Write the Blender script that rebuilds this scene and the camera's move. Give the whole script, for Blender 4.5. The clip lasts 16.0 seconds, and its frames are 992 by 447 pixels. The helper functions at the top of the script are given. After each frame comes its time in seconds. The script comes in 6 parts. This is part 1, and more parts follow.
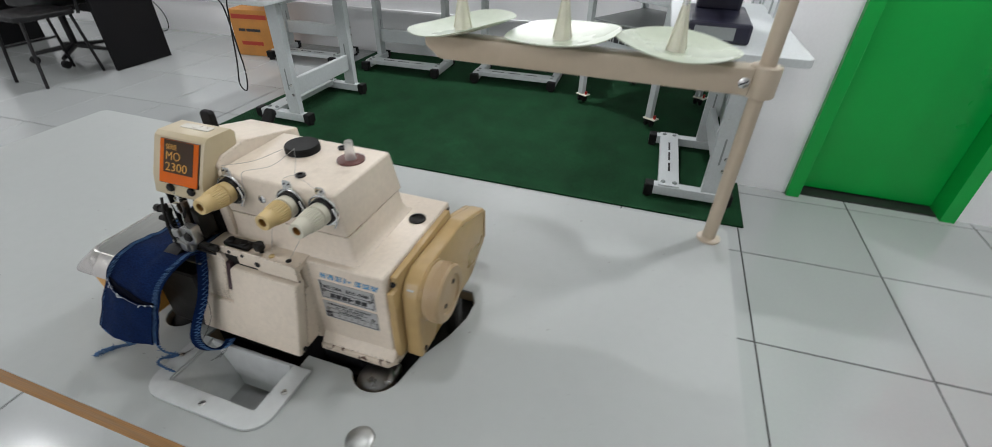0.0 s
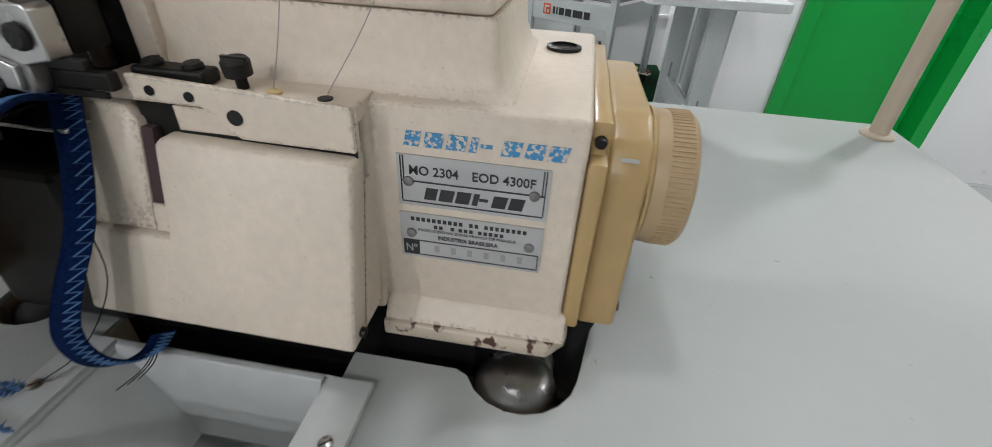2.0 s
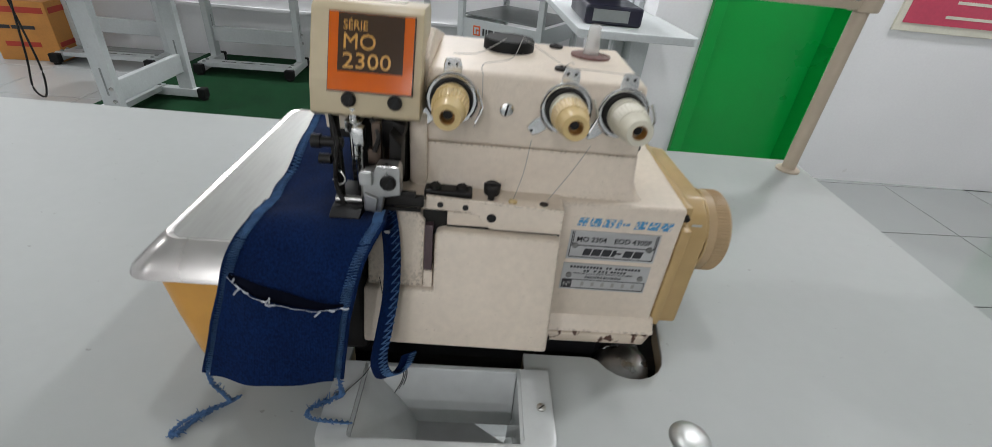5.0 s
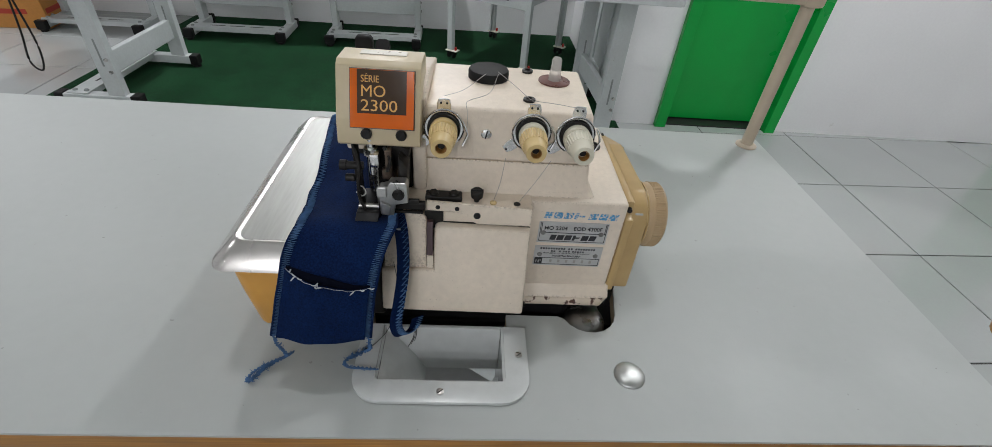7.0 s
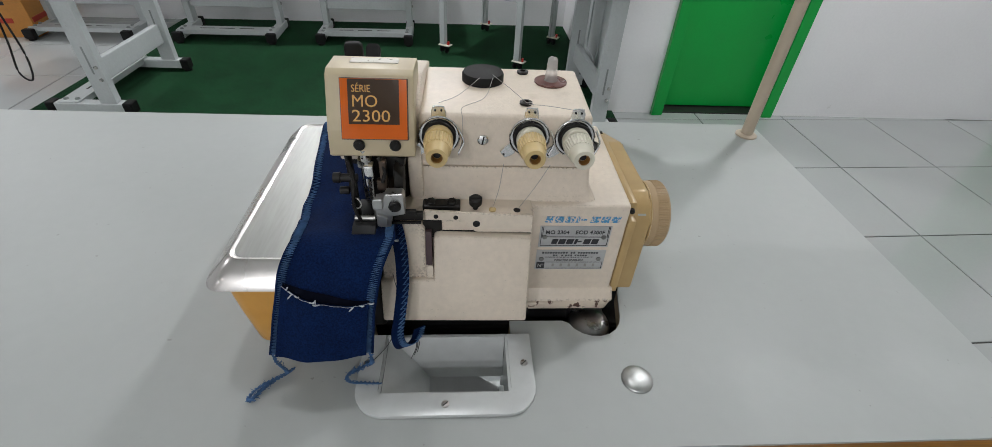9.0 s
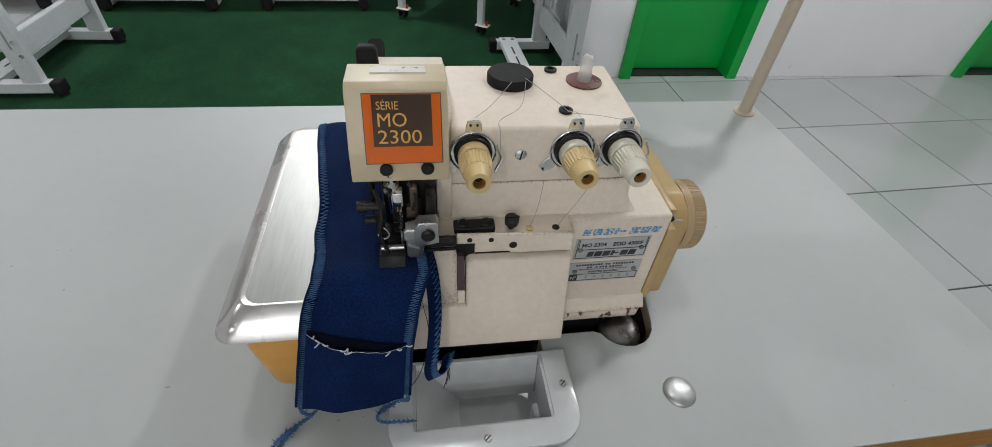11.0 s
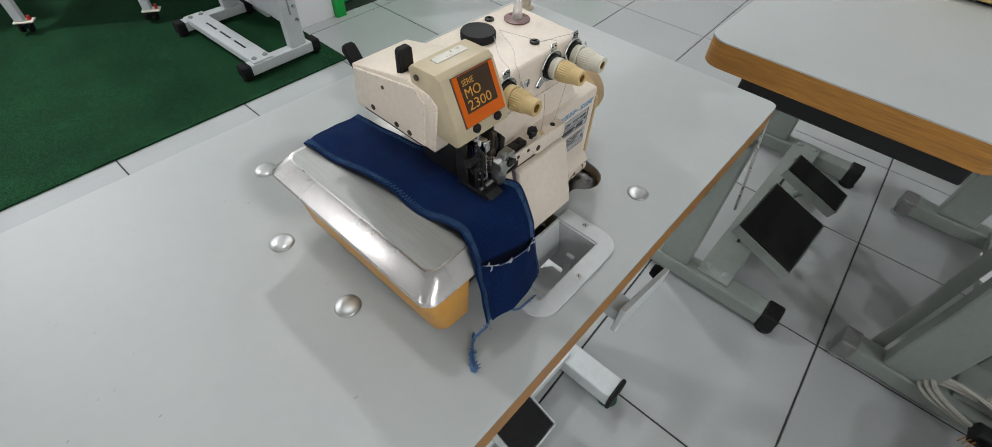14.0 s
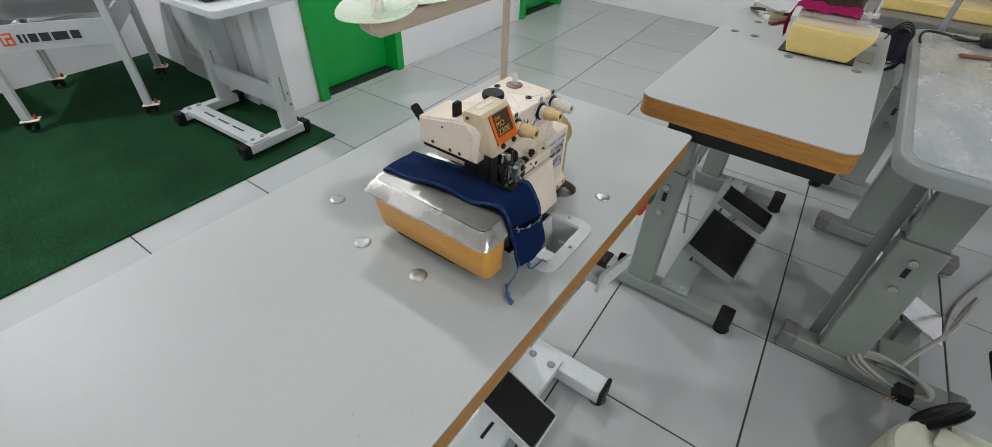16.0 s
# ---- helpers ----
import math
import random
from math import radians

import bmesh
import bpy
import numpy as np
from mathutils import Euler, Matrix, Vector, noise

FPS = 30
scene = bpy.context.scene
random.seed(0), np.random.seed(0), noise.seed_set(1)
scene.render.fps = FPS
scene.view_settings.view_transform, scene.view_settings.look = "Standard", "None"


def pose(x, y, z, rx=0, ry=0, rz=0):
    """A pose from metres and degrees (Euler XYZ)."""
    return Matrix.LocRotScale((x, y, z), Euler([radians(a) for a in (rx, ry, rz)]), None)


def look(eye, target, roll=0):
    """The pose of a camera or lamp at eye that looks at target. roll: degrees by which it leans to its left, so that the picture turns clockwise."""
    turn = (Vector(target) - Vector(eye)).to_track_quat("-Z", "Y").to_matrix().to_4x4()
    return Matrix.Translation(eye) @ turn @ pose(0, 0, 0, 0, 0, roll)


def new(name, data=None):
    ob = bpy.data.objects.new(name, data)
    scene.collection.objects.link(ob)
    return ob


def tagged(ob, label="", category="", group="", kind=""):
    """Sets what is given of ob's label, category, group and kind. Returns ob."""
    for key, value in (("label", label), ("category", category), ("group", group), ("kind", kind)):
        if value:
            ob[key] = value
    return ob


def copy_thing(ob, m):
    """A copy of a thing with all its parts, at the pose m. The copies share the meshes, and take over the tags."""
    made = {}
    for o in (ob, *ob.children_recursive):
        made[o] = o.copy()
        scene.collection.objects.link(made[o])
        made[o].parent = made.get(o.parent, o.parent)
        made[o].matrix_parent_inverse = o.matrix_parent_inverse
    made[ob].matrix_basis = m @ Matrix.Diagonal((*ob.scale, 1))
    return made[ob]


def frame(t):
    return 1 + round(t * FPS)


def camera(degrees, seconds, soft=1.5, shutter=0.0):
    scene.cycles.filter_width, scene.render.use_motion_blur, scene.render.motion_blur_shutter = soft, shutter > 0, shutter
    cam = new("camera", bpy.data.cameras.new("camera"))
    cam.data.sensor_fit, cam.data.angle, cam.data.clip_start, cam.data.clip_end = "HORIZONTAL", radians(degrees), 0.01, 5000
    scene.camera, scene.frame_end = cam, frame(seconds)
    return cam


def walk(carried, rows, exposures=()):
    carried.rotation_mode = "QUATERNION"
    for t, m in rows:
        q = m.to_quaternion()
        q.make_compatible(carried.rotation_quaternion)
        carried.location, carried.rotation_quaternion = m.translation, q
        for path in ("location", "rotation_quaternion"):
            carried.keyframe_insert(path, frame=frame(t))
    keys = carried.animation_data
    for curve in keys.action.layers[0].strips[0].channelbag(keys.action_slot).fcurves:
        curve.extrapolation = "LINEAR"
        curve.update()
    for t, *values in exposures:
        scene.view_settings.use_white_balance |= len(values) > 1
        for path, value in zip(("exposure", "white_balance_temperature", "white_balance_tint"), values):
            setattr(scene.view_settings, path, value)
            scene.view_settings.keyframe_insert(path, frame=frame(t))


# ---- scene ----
cam = camera(92.9, 16.0, soft=0.5, shutter=0.3)
PATH = [
    (0, (1.056, 1.069, 1.139), (0.537, 2.62, -0.012), 1.2),
    (0.1, (1.035, 1.067, 1.118), (0.519, 2.624, -0.027), -0.5),
    (0.5, (0.981, 1.053, 1.058), (0.56, 2.642, -0.081), -2.4),
    (1, (0.96, 1.046, 1.041), (0.532, 2.645, -0.082), 0.8),
    (1.5, (0.924, 1.097, 0.986), (0.559, 2.716, -0.13), 2.4),
    (2, (0.863, 1.169, 0.929), (0.649, 2.808, -0.197), 3.3),
    (2.5, (0.853, 1.194, 0.92), (0.644, 2.856, -0.174), 2.4),
    (3, (0.839, 1.176, 0.923), (0.65, 2.846, -0.161), 2.7),
    (3.5, (0.793, 1.114, 0.95), (0.652, 2.767, -0.167), 3.0),
    (4, (0.748, 1.095, 0.953), (0.732, 2.718, -0.217), 5.2),
    (4.5, (0.73, 1.095, 0.96), (0.811, 2.746, -0.166), 6.3),
    (5, (0.743, 1.077, 1.007), (0.856, 2.758, -0.07), 6.1),
    (5.2, (0.748, 1.065, 1.036), (0.857, 2.727, -0.072), 6.3),
    (7.3, (0.746, 1.022, 1.078), (0.881, 2.593, -0.153), 5.1),
    (7.5, (0.747, 1.021, 1.077), (0.88, 2.597, -0.147), 4.8),
    (8, (0.747, 1.032, 1.076), (0.882, 2.591, -0.17), 4.5),
    (8.5, (0.745, 1.038, 1.079), (0.883, 2.593, -0.172), 4.0),
    (9, (0.746, 1.037, 1.081), (0.883, 2.589, -0.173), 3.5),
    (9.2, (0.746, 1.037, 1.082), (0.886, 2.59, -0.171), 3.5),
    (11.3, (0.697, 1.1, 1.087), (0.994, 2.476, -0.333), 5.3),
    (11.5, (0.706, 1.106, 1.085), (0.948, 2.446, -0.379), 3.2),
    (12, (0.685, 1.121, 1.077), (1.052, 2.43, -0.39), 4.8),
    (12.5, (0.615, 1.116, 1.109), (1.308, 2.186, -0.432), 7.0),
    (13, (0.581, 1.117, 1.121), (1.398, 2.101, -0.416), 5.4),
    (13.5, (0.541, 1.119, 1.124), (1.45, 2.068, -0.384), 4.4),
    (14, (0.468, 1.111, 1.143), (1.492, 1.96, -0.35), 3.3),
    (14.5, (0.428, 1.077, 1.169), (1.52, 1.929, -0.274), 3.9),
    (15, (0.319, 1.051, 1.2), (1.498, 1.898, -0.177), 1.7),
    (15.5, (0.262, 1.028, 1.22), (1.498, 1.893, -0.093), 2.1),
    (16, (0.251, 1.019, 1.228), (1.515, 1.898, -0.05), 2.1),
]
walk(cam, [(t, look(eye, target, roll)) for t, eye, target, roll in PATH], ((0.0, -0.11), (1.0, -0.11), (2.0, 0.03), (3.0, 0.0), (4.0, -0.11), (5.0, -0.15), (7.5, -0.21), (11.5, -0.19), (13.0, -0.08), (16.0, -0.04)))

# ---- world, light, exposure ----
scene.view_settings.exposure = 0.0
world = bpy.data.worlds.new("world")
scene.world = world
world.use_nodes = True
world.node_tree.nodes["Background"].inputs[0].default_value = (0.75, 0.85, 1.0, 1)
world.node_tree.nodes["Background"].inputs[1].default_value = 0.05


def unseen_lamp(x, y, z, watts, sx=0.13, sy=0.13):
    lamp = bpy.data.lights.new("unseen_lamp", "AREA")
    lamp.shape, lamp.size, lamp.size_y = "RECTANGLE", sx, sy
    lamp.energy, lamp.color = watts, (0.966, 0.970, 1.0)
    ob = new("unseen_lamp", lamp)
    ob.location = (x, y, z)
    return ob


LAMP = 23.5
# Unseen lamps: the overhead one follows the dish shadows, the others added to balance brightness
for lx, ly, k in ((-3.1, 1.75, 0.7), (0.66, 1.72, 0.30), (2.05, 2.55, 1.05), (3.5, 2.70, 0.55), (-3.1, -1.4, 0.6), (-1.1, -2.4, 2.1), (0.5, -1.5, 1.12), (-2.6, 4.0, 1.05), (0.1, 4.1, 1.85)):
    unseen_lamp(lx, ly, 2.77, LAMP * k)

# ---- materials ----


def surface(name, color, rough=0.5, metal=0.0, var=0.06, scale=6.0, fine=0.04, fine_scale=90.0, bump=0.0, bump_scale=200.0,
            spot=None, spot_scale=14.0, spot_at=0.66, rough_var=0.08, stretch=(1, 1, 1), random=0.0, coat=0.0, spec=0.5, spot_soft=0.05, speck=None, speck_scale=150.0, speck_at=0.70):
    """A painted or plain surface: broad mottling, fine grain, optional worn spots of another colour, fine relief."""
    m = bpy.data.materials.new(name)
    m.use_nodes = True
    nt = m.node_tree
    n, ln = nt.nodes, nt.links
    b = n["Principled BSDF"]
    co = n.new("ShaderNodeTexCoord")
    mp = n.new("ShaderNodeMapping")
    mp.inputs["Scale"].default_value = stretch
    ln.new(co.outputs["Object"], mp.inputs[0])

    def noise_tex(sc, detail=4.0):
        t = n.new("ShaderNodeTexNoise")
        t.inputs["Scale"].default_value, t.inputs["Detail"].default_value = sc, detail
        ln.new(mp.outputs[0], t.inputs["Vector"])
        return t

    def ramp(sock, lo, hi, a, c):
        r = n.new("ShaderNodeMapRange")
        r.inputs[1].default_value, r.inputs[2].default_value, r.inputs[3].default_value, r.inputs[4].default_value = lo, hi, a, c
        ln.new(sock, r.inputs[0])
        return r.outputs[0]

    def mul(a, c):
        k = n.new("ShaderNodeMath")
        k.operation = "MULTIPLY"
        ln.new(a, k.inputs[0])
        ln.new(c, k.inputs[1])
        return k.outputs[0]

    broad, grain = noise_tex(scale), noise_tex(fine_scale, 3.0)
    val = mul(ramp(broad.outputs[0], 0.3, 0.7, 1 - var, 1 + var), ramp(grain.outputs[0], 0.3, 0.7, 1 - fine, 1 + fine))
    if random:
        oi = n.new("ShaderNodeObjectInfo")
        val = mul(val, ramp(oi.outputs["Random"], 0, 1, 1 - random, 1 + random))
    hsv = n.new("ShaderNodeHueSaturation")
    hsv.inputs["Color"].default_value = (*color, 1)
    ln.new(val, hsv.inputs["Value"])
    out = hsv.outputs[0]
    if spot:
        sp = noise_tex(spot_scale, 8.0)
        mix = n.new("ShaderNodeMix")
        mix.data_type = "RGBA"
        ln.new(ramp(sp.outputs[0], spot_at, spot_at + spot_soft, 0, 1), mix.inputs[0])
        ln.new(out, mix.inputs[6])
        mix.inputs[7].default_value = (*spot, 1)
        out = mix.outputs[2]
    if speck:
        sk = noise_tex(speck_scale, 2.0)
        mix2 = n.new("ShaderNodeMix")
        mix2.data_type = "RGBA"
        ln.new(ramp(sk.outputs[0], speck_at, speck_at + 0.03, 0, 0.8), mix2.inputs[0])
        ln.new(out, mix2.inputs[6])
        mix2.inputs[7].default_value = (*speck, 1)
        out = mix2.outputs[2]
    ln.new(out, b.inputs["Base Color"])
    ln.new(ramp(broad.outputs[0], 0.3, 0.7, max(rough - rough_var, 0.02), min(rough + rough_var, 1)), b.inputs["Roughness"])
    b.inputs["Metallic"].default_value = metal
    b.inputs["Specular IOR Level"].default_value = spec
    b.inputs["Coat Weight"].default_value = coat
    if bump:
        bt = noise_tex(bump_scale, 3.0)
        bp = n.new("ShaderNodeBump")
        bp.inputs["Strength"].default_value, bp.inputs["Distance"].default_value = bump, 0.001
        ln.new(bt.outputs[0], bp.inputs["Height"])
        ln.new(bp.outputs[0], b.inputs["Normal"])
    return m


def worn_edges(m, color, radius=0.0016, noise_scale=260.0, amount=0.85, low=0.05):
    """Chipped, rubbed paint along a casting's edges."""
    nt = m.node_tree
    n, ln = nt.nodes, nt.links
    b = n["Principled BSDF"]
    bev, geo, dot, co = n.new("ShaderNodeBevel"), n.new("ShaderNodeNewGeometry"), n.new("ShaderNodeVectorMath"), n.new("ShaderNodeTexCoord")
    bev.samples = 4
    bev.inputs["Radius"].default_value = radius
    dot.operation = "DOT_PRODUCT"
    ln.new(bev.outputs[0], dot.inputs[0])
    ln.new(geo.outputs["True Normal"], dot.inputs[1])
    edge, chips, tex, mul, mix = n.new("ShaderNodeMapRange"), n.new("ShaderNodeMapRange"), n.new("ShaderNodeTexNoise"), n.new("ShaderNodeMath"), n.new("ShaderNodeMix")
    edge.inputs[1].default_value, edge.inputs[2].default_value, edge.inputs[3].default_value, edge.inputs[4].default_value = 1.0 - low, 0.80, 0.0, 1.0
    ln.new(dot.outputs["Value"], edge.inputs[0])
    tex.inputs["Scale"].default_value, tex.inputs["Detail"].default_value = noise_scale, 6.0
    ln.new(co.outputs["Object"], tex.inputs["Vector"])
    chips.inputs[1].default_value, chips.inputs[2].default_value, chips.inputs[3].default_value, chips.inputs[4].default_value = 0.48, 0.60, 0.0, amount
    ln.new(tex.outputs[0], chips.inputs[0])
    mul.operation = "MULTIPLY"
    ln.new(edge.outputs[0], mul.inputs[0])
    ln.new(chips.outputs[0], mul.inputs[1])
    old = b.inputs["Base Color"].links[0].from_socket
    mix.data_type = "RGBA"
    ln.new(mul.outputs[0], mix.inputs[0])
    ln.new(old, mix.inputs[6])
    mix.inputs[7].default_value = (*color, 1)
    ln.new(mix.outputs[2], b.inputs["Base Color"])
    return m


WALL = surface("white_wall_paint", (0.88, 0.88, 0.885), 0.55, var=0.03, scale=1.6, fine=0.015, bump=0.25, bump_scale=60, spot=(0.62, 0.61, 0.57), spot_scale=5, spot_at=0.74)
CEIL = surface("ceiling_paint", (0.82, 0.82, 0.80), 0.7, var=0.03, scale=1.0)
TILE = surface("white_floor_tile", (0.40, 0.418, 0.412), 0.13, var=0.03, scale=2.2, fine=0.012, rough_var=0.05, random=0.025, spot=(0.34, 0.345, 0.33), spot_scale=16, spot_at=0.76, bump=0.05, bump_scale=8)
GROUT = surface("dark_floor_grout", (0.035, 0.037, 0.034), 0.8, var=0.3, scale=8)
MAT = surface("green_carpet", (0.0078, 0.0425, 0.0162), 0.95, var=0.24, scale=5.0, fine=0.8, fine_scale=260, bump=1.0, bump_scale=700, rough_var=0.03, spec=0.15)
DOOR = surface("green_gloss_paint", (0.0, 0.345, 0.05), 0.34, var=0.05, scale=2.5, fine=0.02, bump=0.06, bump_scale=40)
DARK = surface("dark_threshold", (0.018, 0.02, 0.018), 0.5, var=0.25, scale=9)
LAMINATE = surface("white_laminate_top", (0.392, 0.412, 0.401), 0.46, spec=0.4, speck=(0.26, 0.265, 0.25), speck_scale=160, speck_at=0.75, var=0.022, scale=4.0, fine=0.012, rough_var=0.015, bump=0.04, bump_scale=500, spot=(0.31, 0.32, 0.30), spot_scale=48, spot_at=0.775)
EDGE = surface("brown_wood_edge_band", (0.33, 0.148, 0.024), 0.45, var=0.16, scale=10, fine=0.22, fine_scale=60, stretch=(0.4, 0.4, 8))
UNDER = surface("raw_chipboard_underside", (0.38, 0.30, 0.2), 0.8, var=0.15, scale=30)
PALE_STEEL = surface("pale_grey_painted_steel", (0.54, 0.57, 0.57), 0.38, var=0.04, scale=5, spot=(0.42, 0.42, 0.40), spot_scale=22, spot_at=0.74)
GREEN_GREY = surface("greenish_grey_painted_steel", (0.215, 0.240, 0.217), 0.38, var=0.06, scale=6, spot=(0.20, 0.21, 0.19), spot_scale=20, spot_at=0.72)
GREY_STEEL = surface("grey_painted_steel", (0.24, 0.26, 0.255), 0.4, var=0.06, scale=6)
BROWN_METAL = surface("oily_brown_steel", (0.09, 0.065, 0.05), 0.35, metal=0.7, var=0.3, scale=60)
RUBBER = surface("black_rubber", (0.010, 0.010, 0.010), 0.6, var=0.25, scale=30, fine=0.2, spec=0.2)
BLACK = surface("black_plastic", (0.008, 0.008, 0.009), 0.42, var=0.2, scale=20, spec=0.35)
RED = surface("red_plastic", (0.48, 0.02, 0.012), 0.35)
GREENP = surface("dark_green_plastic", (0.01, 0.07, 0.035), 0.35)
CHROME = surface("bright_chrome", (0.75, 0.75, 0.74), 0.16, metal=1.0, var=0.05, scale=30, rough_var=0.06)
FOOT_STEEL = surface("grimy_steel", (0.27, 0.265, 0.26), 0.36, metal=1.0, var=0.2, scale=50, rough_var=0.14)
PLUG_STEEL = surface("scuffed_zinc_plug", (0.46, 0.47, 0.46), 0.42, metal=1.0, var=0.15, scale=120, rough_var=0.15)
STEEL = surface("worn_steel", (0.50, 0.49, 0.47), 0.34, metal=1.0, var=0.15, scale=40, rough_var=0.12)
GALV = surface("spangled_zinc_sheet", (0.60, 0.62, 0.625), 0.24, metal=0.5, var=0.14, scale=9, fine=0.16, fine_scale=55, rough_var=0.10, stretch=(1.0, 1.5, 1), spot=(0.40, 0.44, 0.45), spot_scale=4, spot_at=0.42, spot_soft=0.25, speck=(0.72, 0.73, 0.73), speck_scale=90, speck_at=0.68)
CREAM_PLASTIC = surface("cream_plastic", (0.74, 0.72, 0.60), 0.35, var=0.03, scale=10)
DISH_PLASTIC = surface("thin_greenish_cream_plastic", (0.52, 0.58, 0.46), 0.3, var=0.03, scale=12)
TAN_PAINT = surface("tan_painted_tube", (0.50, 0.42, 0.32), 0.4, var=0.05, scale=8, fine=0.03)
FOIL = surface("crumpled_bright_foil", (0.88, 0.88, 0.90), 0.16, metal=0.85, var=0.15, scale=20, bump=1.0, bump_scale=45)
CARD = surface("orange_brown_cardboard", (0.55, 0.24, 0.055), 0.7, var=0.1, scale=8)
CARD_RED = surface("red_printed_cardboard", (0.45, 0.05, 0.03), 0.7, var=0.1, scale=8)
NAVY_BOX = surface("dark_navy_plastic", (0.014, 0.014, 0.03), 0.35, var=0.2)
INK = surface("dark_grey_ink", (0.03, 0.03, 0.035), 0.5)
ORANGE_INK = surface("orange_red_ink", (0.72, 0.12, 0.03), 0.5)
PINK = surface("pink_printed_poster", (0.62, 0.07, 0.13), 0.4, var=0.12, scale=4)
CABLE_GREY = surface("grey_cable_sheath", (0.33, 0.32, 0.28), 0.5)
OLD_CREAM = surface("chipped_pale_green_cream_paint", (0.58, 0.58, 0.46), 0.4, var=0.07, scale=14, spot=(0.03, 0.03, 0.028), spot_scale=16, spot_at=0.70)
CLEARISH = surface("clear_plastic_post", (0.80, 0.78, 0.75), 0.08, var=0.02)
CLEARISH.node_tree.nodes["Principled BSDF"].inputs["Alpha"].default_value = 0.38

# ---- building helpers ----
BASE = {}


def thing(name, at, label, category, group="", kind=""):
    ob = new(name)
    ob.empty_display_size = 0.05
    ob.location = at
    BASE[ob] = Vector(at)
    return tagged(ob, label, category, group, kind)


def part(name, bm, material, parent, label="", smooth=None):
    """Links a bmesh, given in world places, as one mesh object under a thing or a part."""
    base = BASE[parent]
    bmesh.ops.translate(bm, verts=bm.verts, vec=-base)
    bmesh.ops.recalc_face_normals(bm, faces=bm.faces)
    me = bpy.data.meshes.new(name)
    bm.to_mesh(me)
    bm.free()
    if smooth is not None:
        for p in me.polygons:
            p.use_smooth = True
        me.set_sharp_from_angle(angle=radians(smooth))
    for m in (material if isinstance(material, (list, tuple)) else (material,)):
        me.materials.append(m)
    ob = new(name, me)
    ob.parent = parent
    BASE[ob] = base
    if label:
        ob["label"] = label
    return ob


def solid(name, bm, material, at, label, category, group="", kind="", smooth=None):
    """A top-level thing that is one mesh."""
    bmesh.ops.translate(bm, verts=bm.verts, vec=-Vector(at))
    bmesh.ops.recalc_face_normals(bm, faces=bm.faces)
    me = bpy.data.meshes.new(name)
    bm.to_mesh(me)
    bm.free()
    if smooth is not None:
        for p in me.polygons:
            p.use_smooth = True
        me.set_sharp_from_angle(angle=radians(smooth))
    for m in (material if isinstance(material, (list, tuple)) else (material,)):
        me.materials.append(m)
    ob = new(name, me)
    ob.location = at
    BASE[ob] = Vector(at)
    return tagged(ob, label, category, group, kind)


def round_edges(bm, r, seg=2, edges=None):
    if r > 0:
        bmesh.ops.bevel(bm, geom=list(edges if edges is not None else bm.edges), offset=r, segments=seg, profile=0.5, affect="EDGES", clamp_overlap=True)
    return bm


def merge(*bms):
    out = bmesh.new()
    for b in bms:
        me = bpy.data.meshes.new("tmp")
        b.to_mesh(me)
        out.from_mesh(me)
        b.free()
        bpy.data.meshes.remove(me)
    return out


def box(x0, x1, y0, y1, z0, z1, r=0.0, seg=2):
    bm = bmesh.new()
    bmesh.ops.create_cube(bm, size=1.0)
    bmesh.ops.scale(bm, vec=(x1 - x0, y1 - y0, z1 - z0), verts=bm.verts)
    bmesh.ops.translate(bm, vec=((x0 + x1) / 2, (y0 + y1) / 2, (z0 + z1) / 2), verts=bm.verts)
    return round_edges(bm, r, seg)


def prism(pts, lo, hi, axis="z", r=0.0, seg=2):
    """An outline of (u, v) pulled along an axis: z: (x, y); y: (x, z); x: (y, z)."""
    def at(u, v, w):
        return {"z": (u, v, w), "y": (u, w, v), "x": (w, u, v)}[axis]
    bm = bmesh.new()
    low = [bm.verts.new(at(u, v, lo)) for u, v in pts]
    top = [bm.verts.new(at(u, v, hi)) for u, v in pts]
    bm.faces.new(low)
    bm.faces.new(top[::-1])
    for i in range(len(pts)):
        j = (i + 1) % len(pts)
        bm.faces.new((low[i], top[i], top[j], low[j]))
    bmesh.ops.recalc_face_normals(bm, faces=bm.faces)
    return round_edges(bm, r, seg)


def rounded(x0, x1, y0, y1, r, n=6, corners=(1, 1, 1, 1)):
    """Outline of a rectangle with round corners (order: low-low, high-low, high-high, low-high)."""
    pts = []
    for k, (cx, cy, a0) in enumerate(((x0 + r, y0 + r, 180), (x1 - r, y0 + r, 270), (x1 - r, y1 - r, 0), (x0 + r, y1 - r, 90))):
        if not corners[k]:
            pts.append(((x0, y0), (x1, y0), (x1, y1), (x0, y1))[k])
            continue
        for i in range(n + 1):
            a = radians(a0 + 90 * i / n)
            pts.append((cx + r * math.cos(a), cy + r * math.sin(a)))
    return pts


def rod(p0, p1, r0, r1=None, seg=16, r=0.0):
    """A round bar, or a cone, from p0 to p1."""
    p0, p1 = Vector(p0), Vector(p1)
    bm = bmesh.new()
    bmesh.ops.create_cone(bm, cap_ends=True, segments=seg, radius1=r0, radius2=r0 if r1 is None else r1, depth=(p1 - p0).length)
    m = Matrix.Translation((p0 + p1) / 2) @ (p1 - p0).to_track_quat("Z", "Y").to_matrix().to_4x4()
    if r:
        caps = [e for e in bm.edges if abs(e.verts[0].co.z - e.verts[1].co.z) < 1e-6]
        round_edges(bm, r, 2, caps)
    bmesh.ops.transform(bm, matrix=m, verts=bm.verts)
    return bm


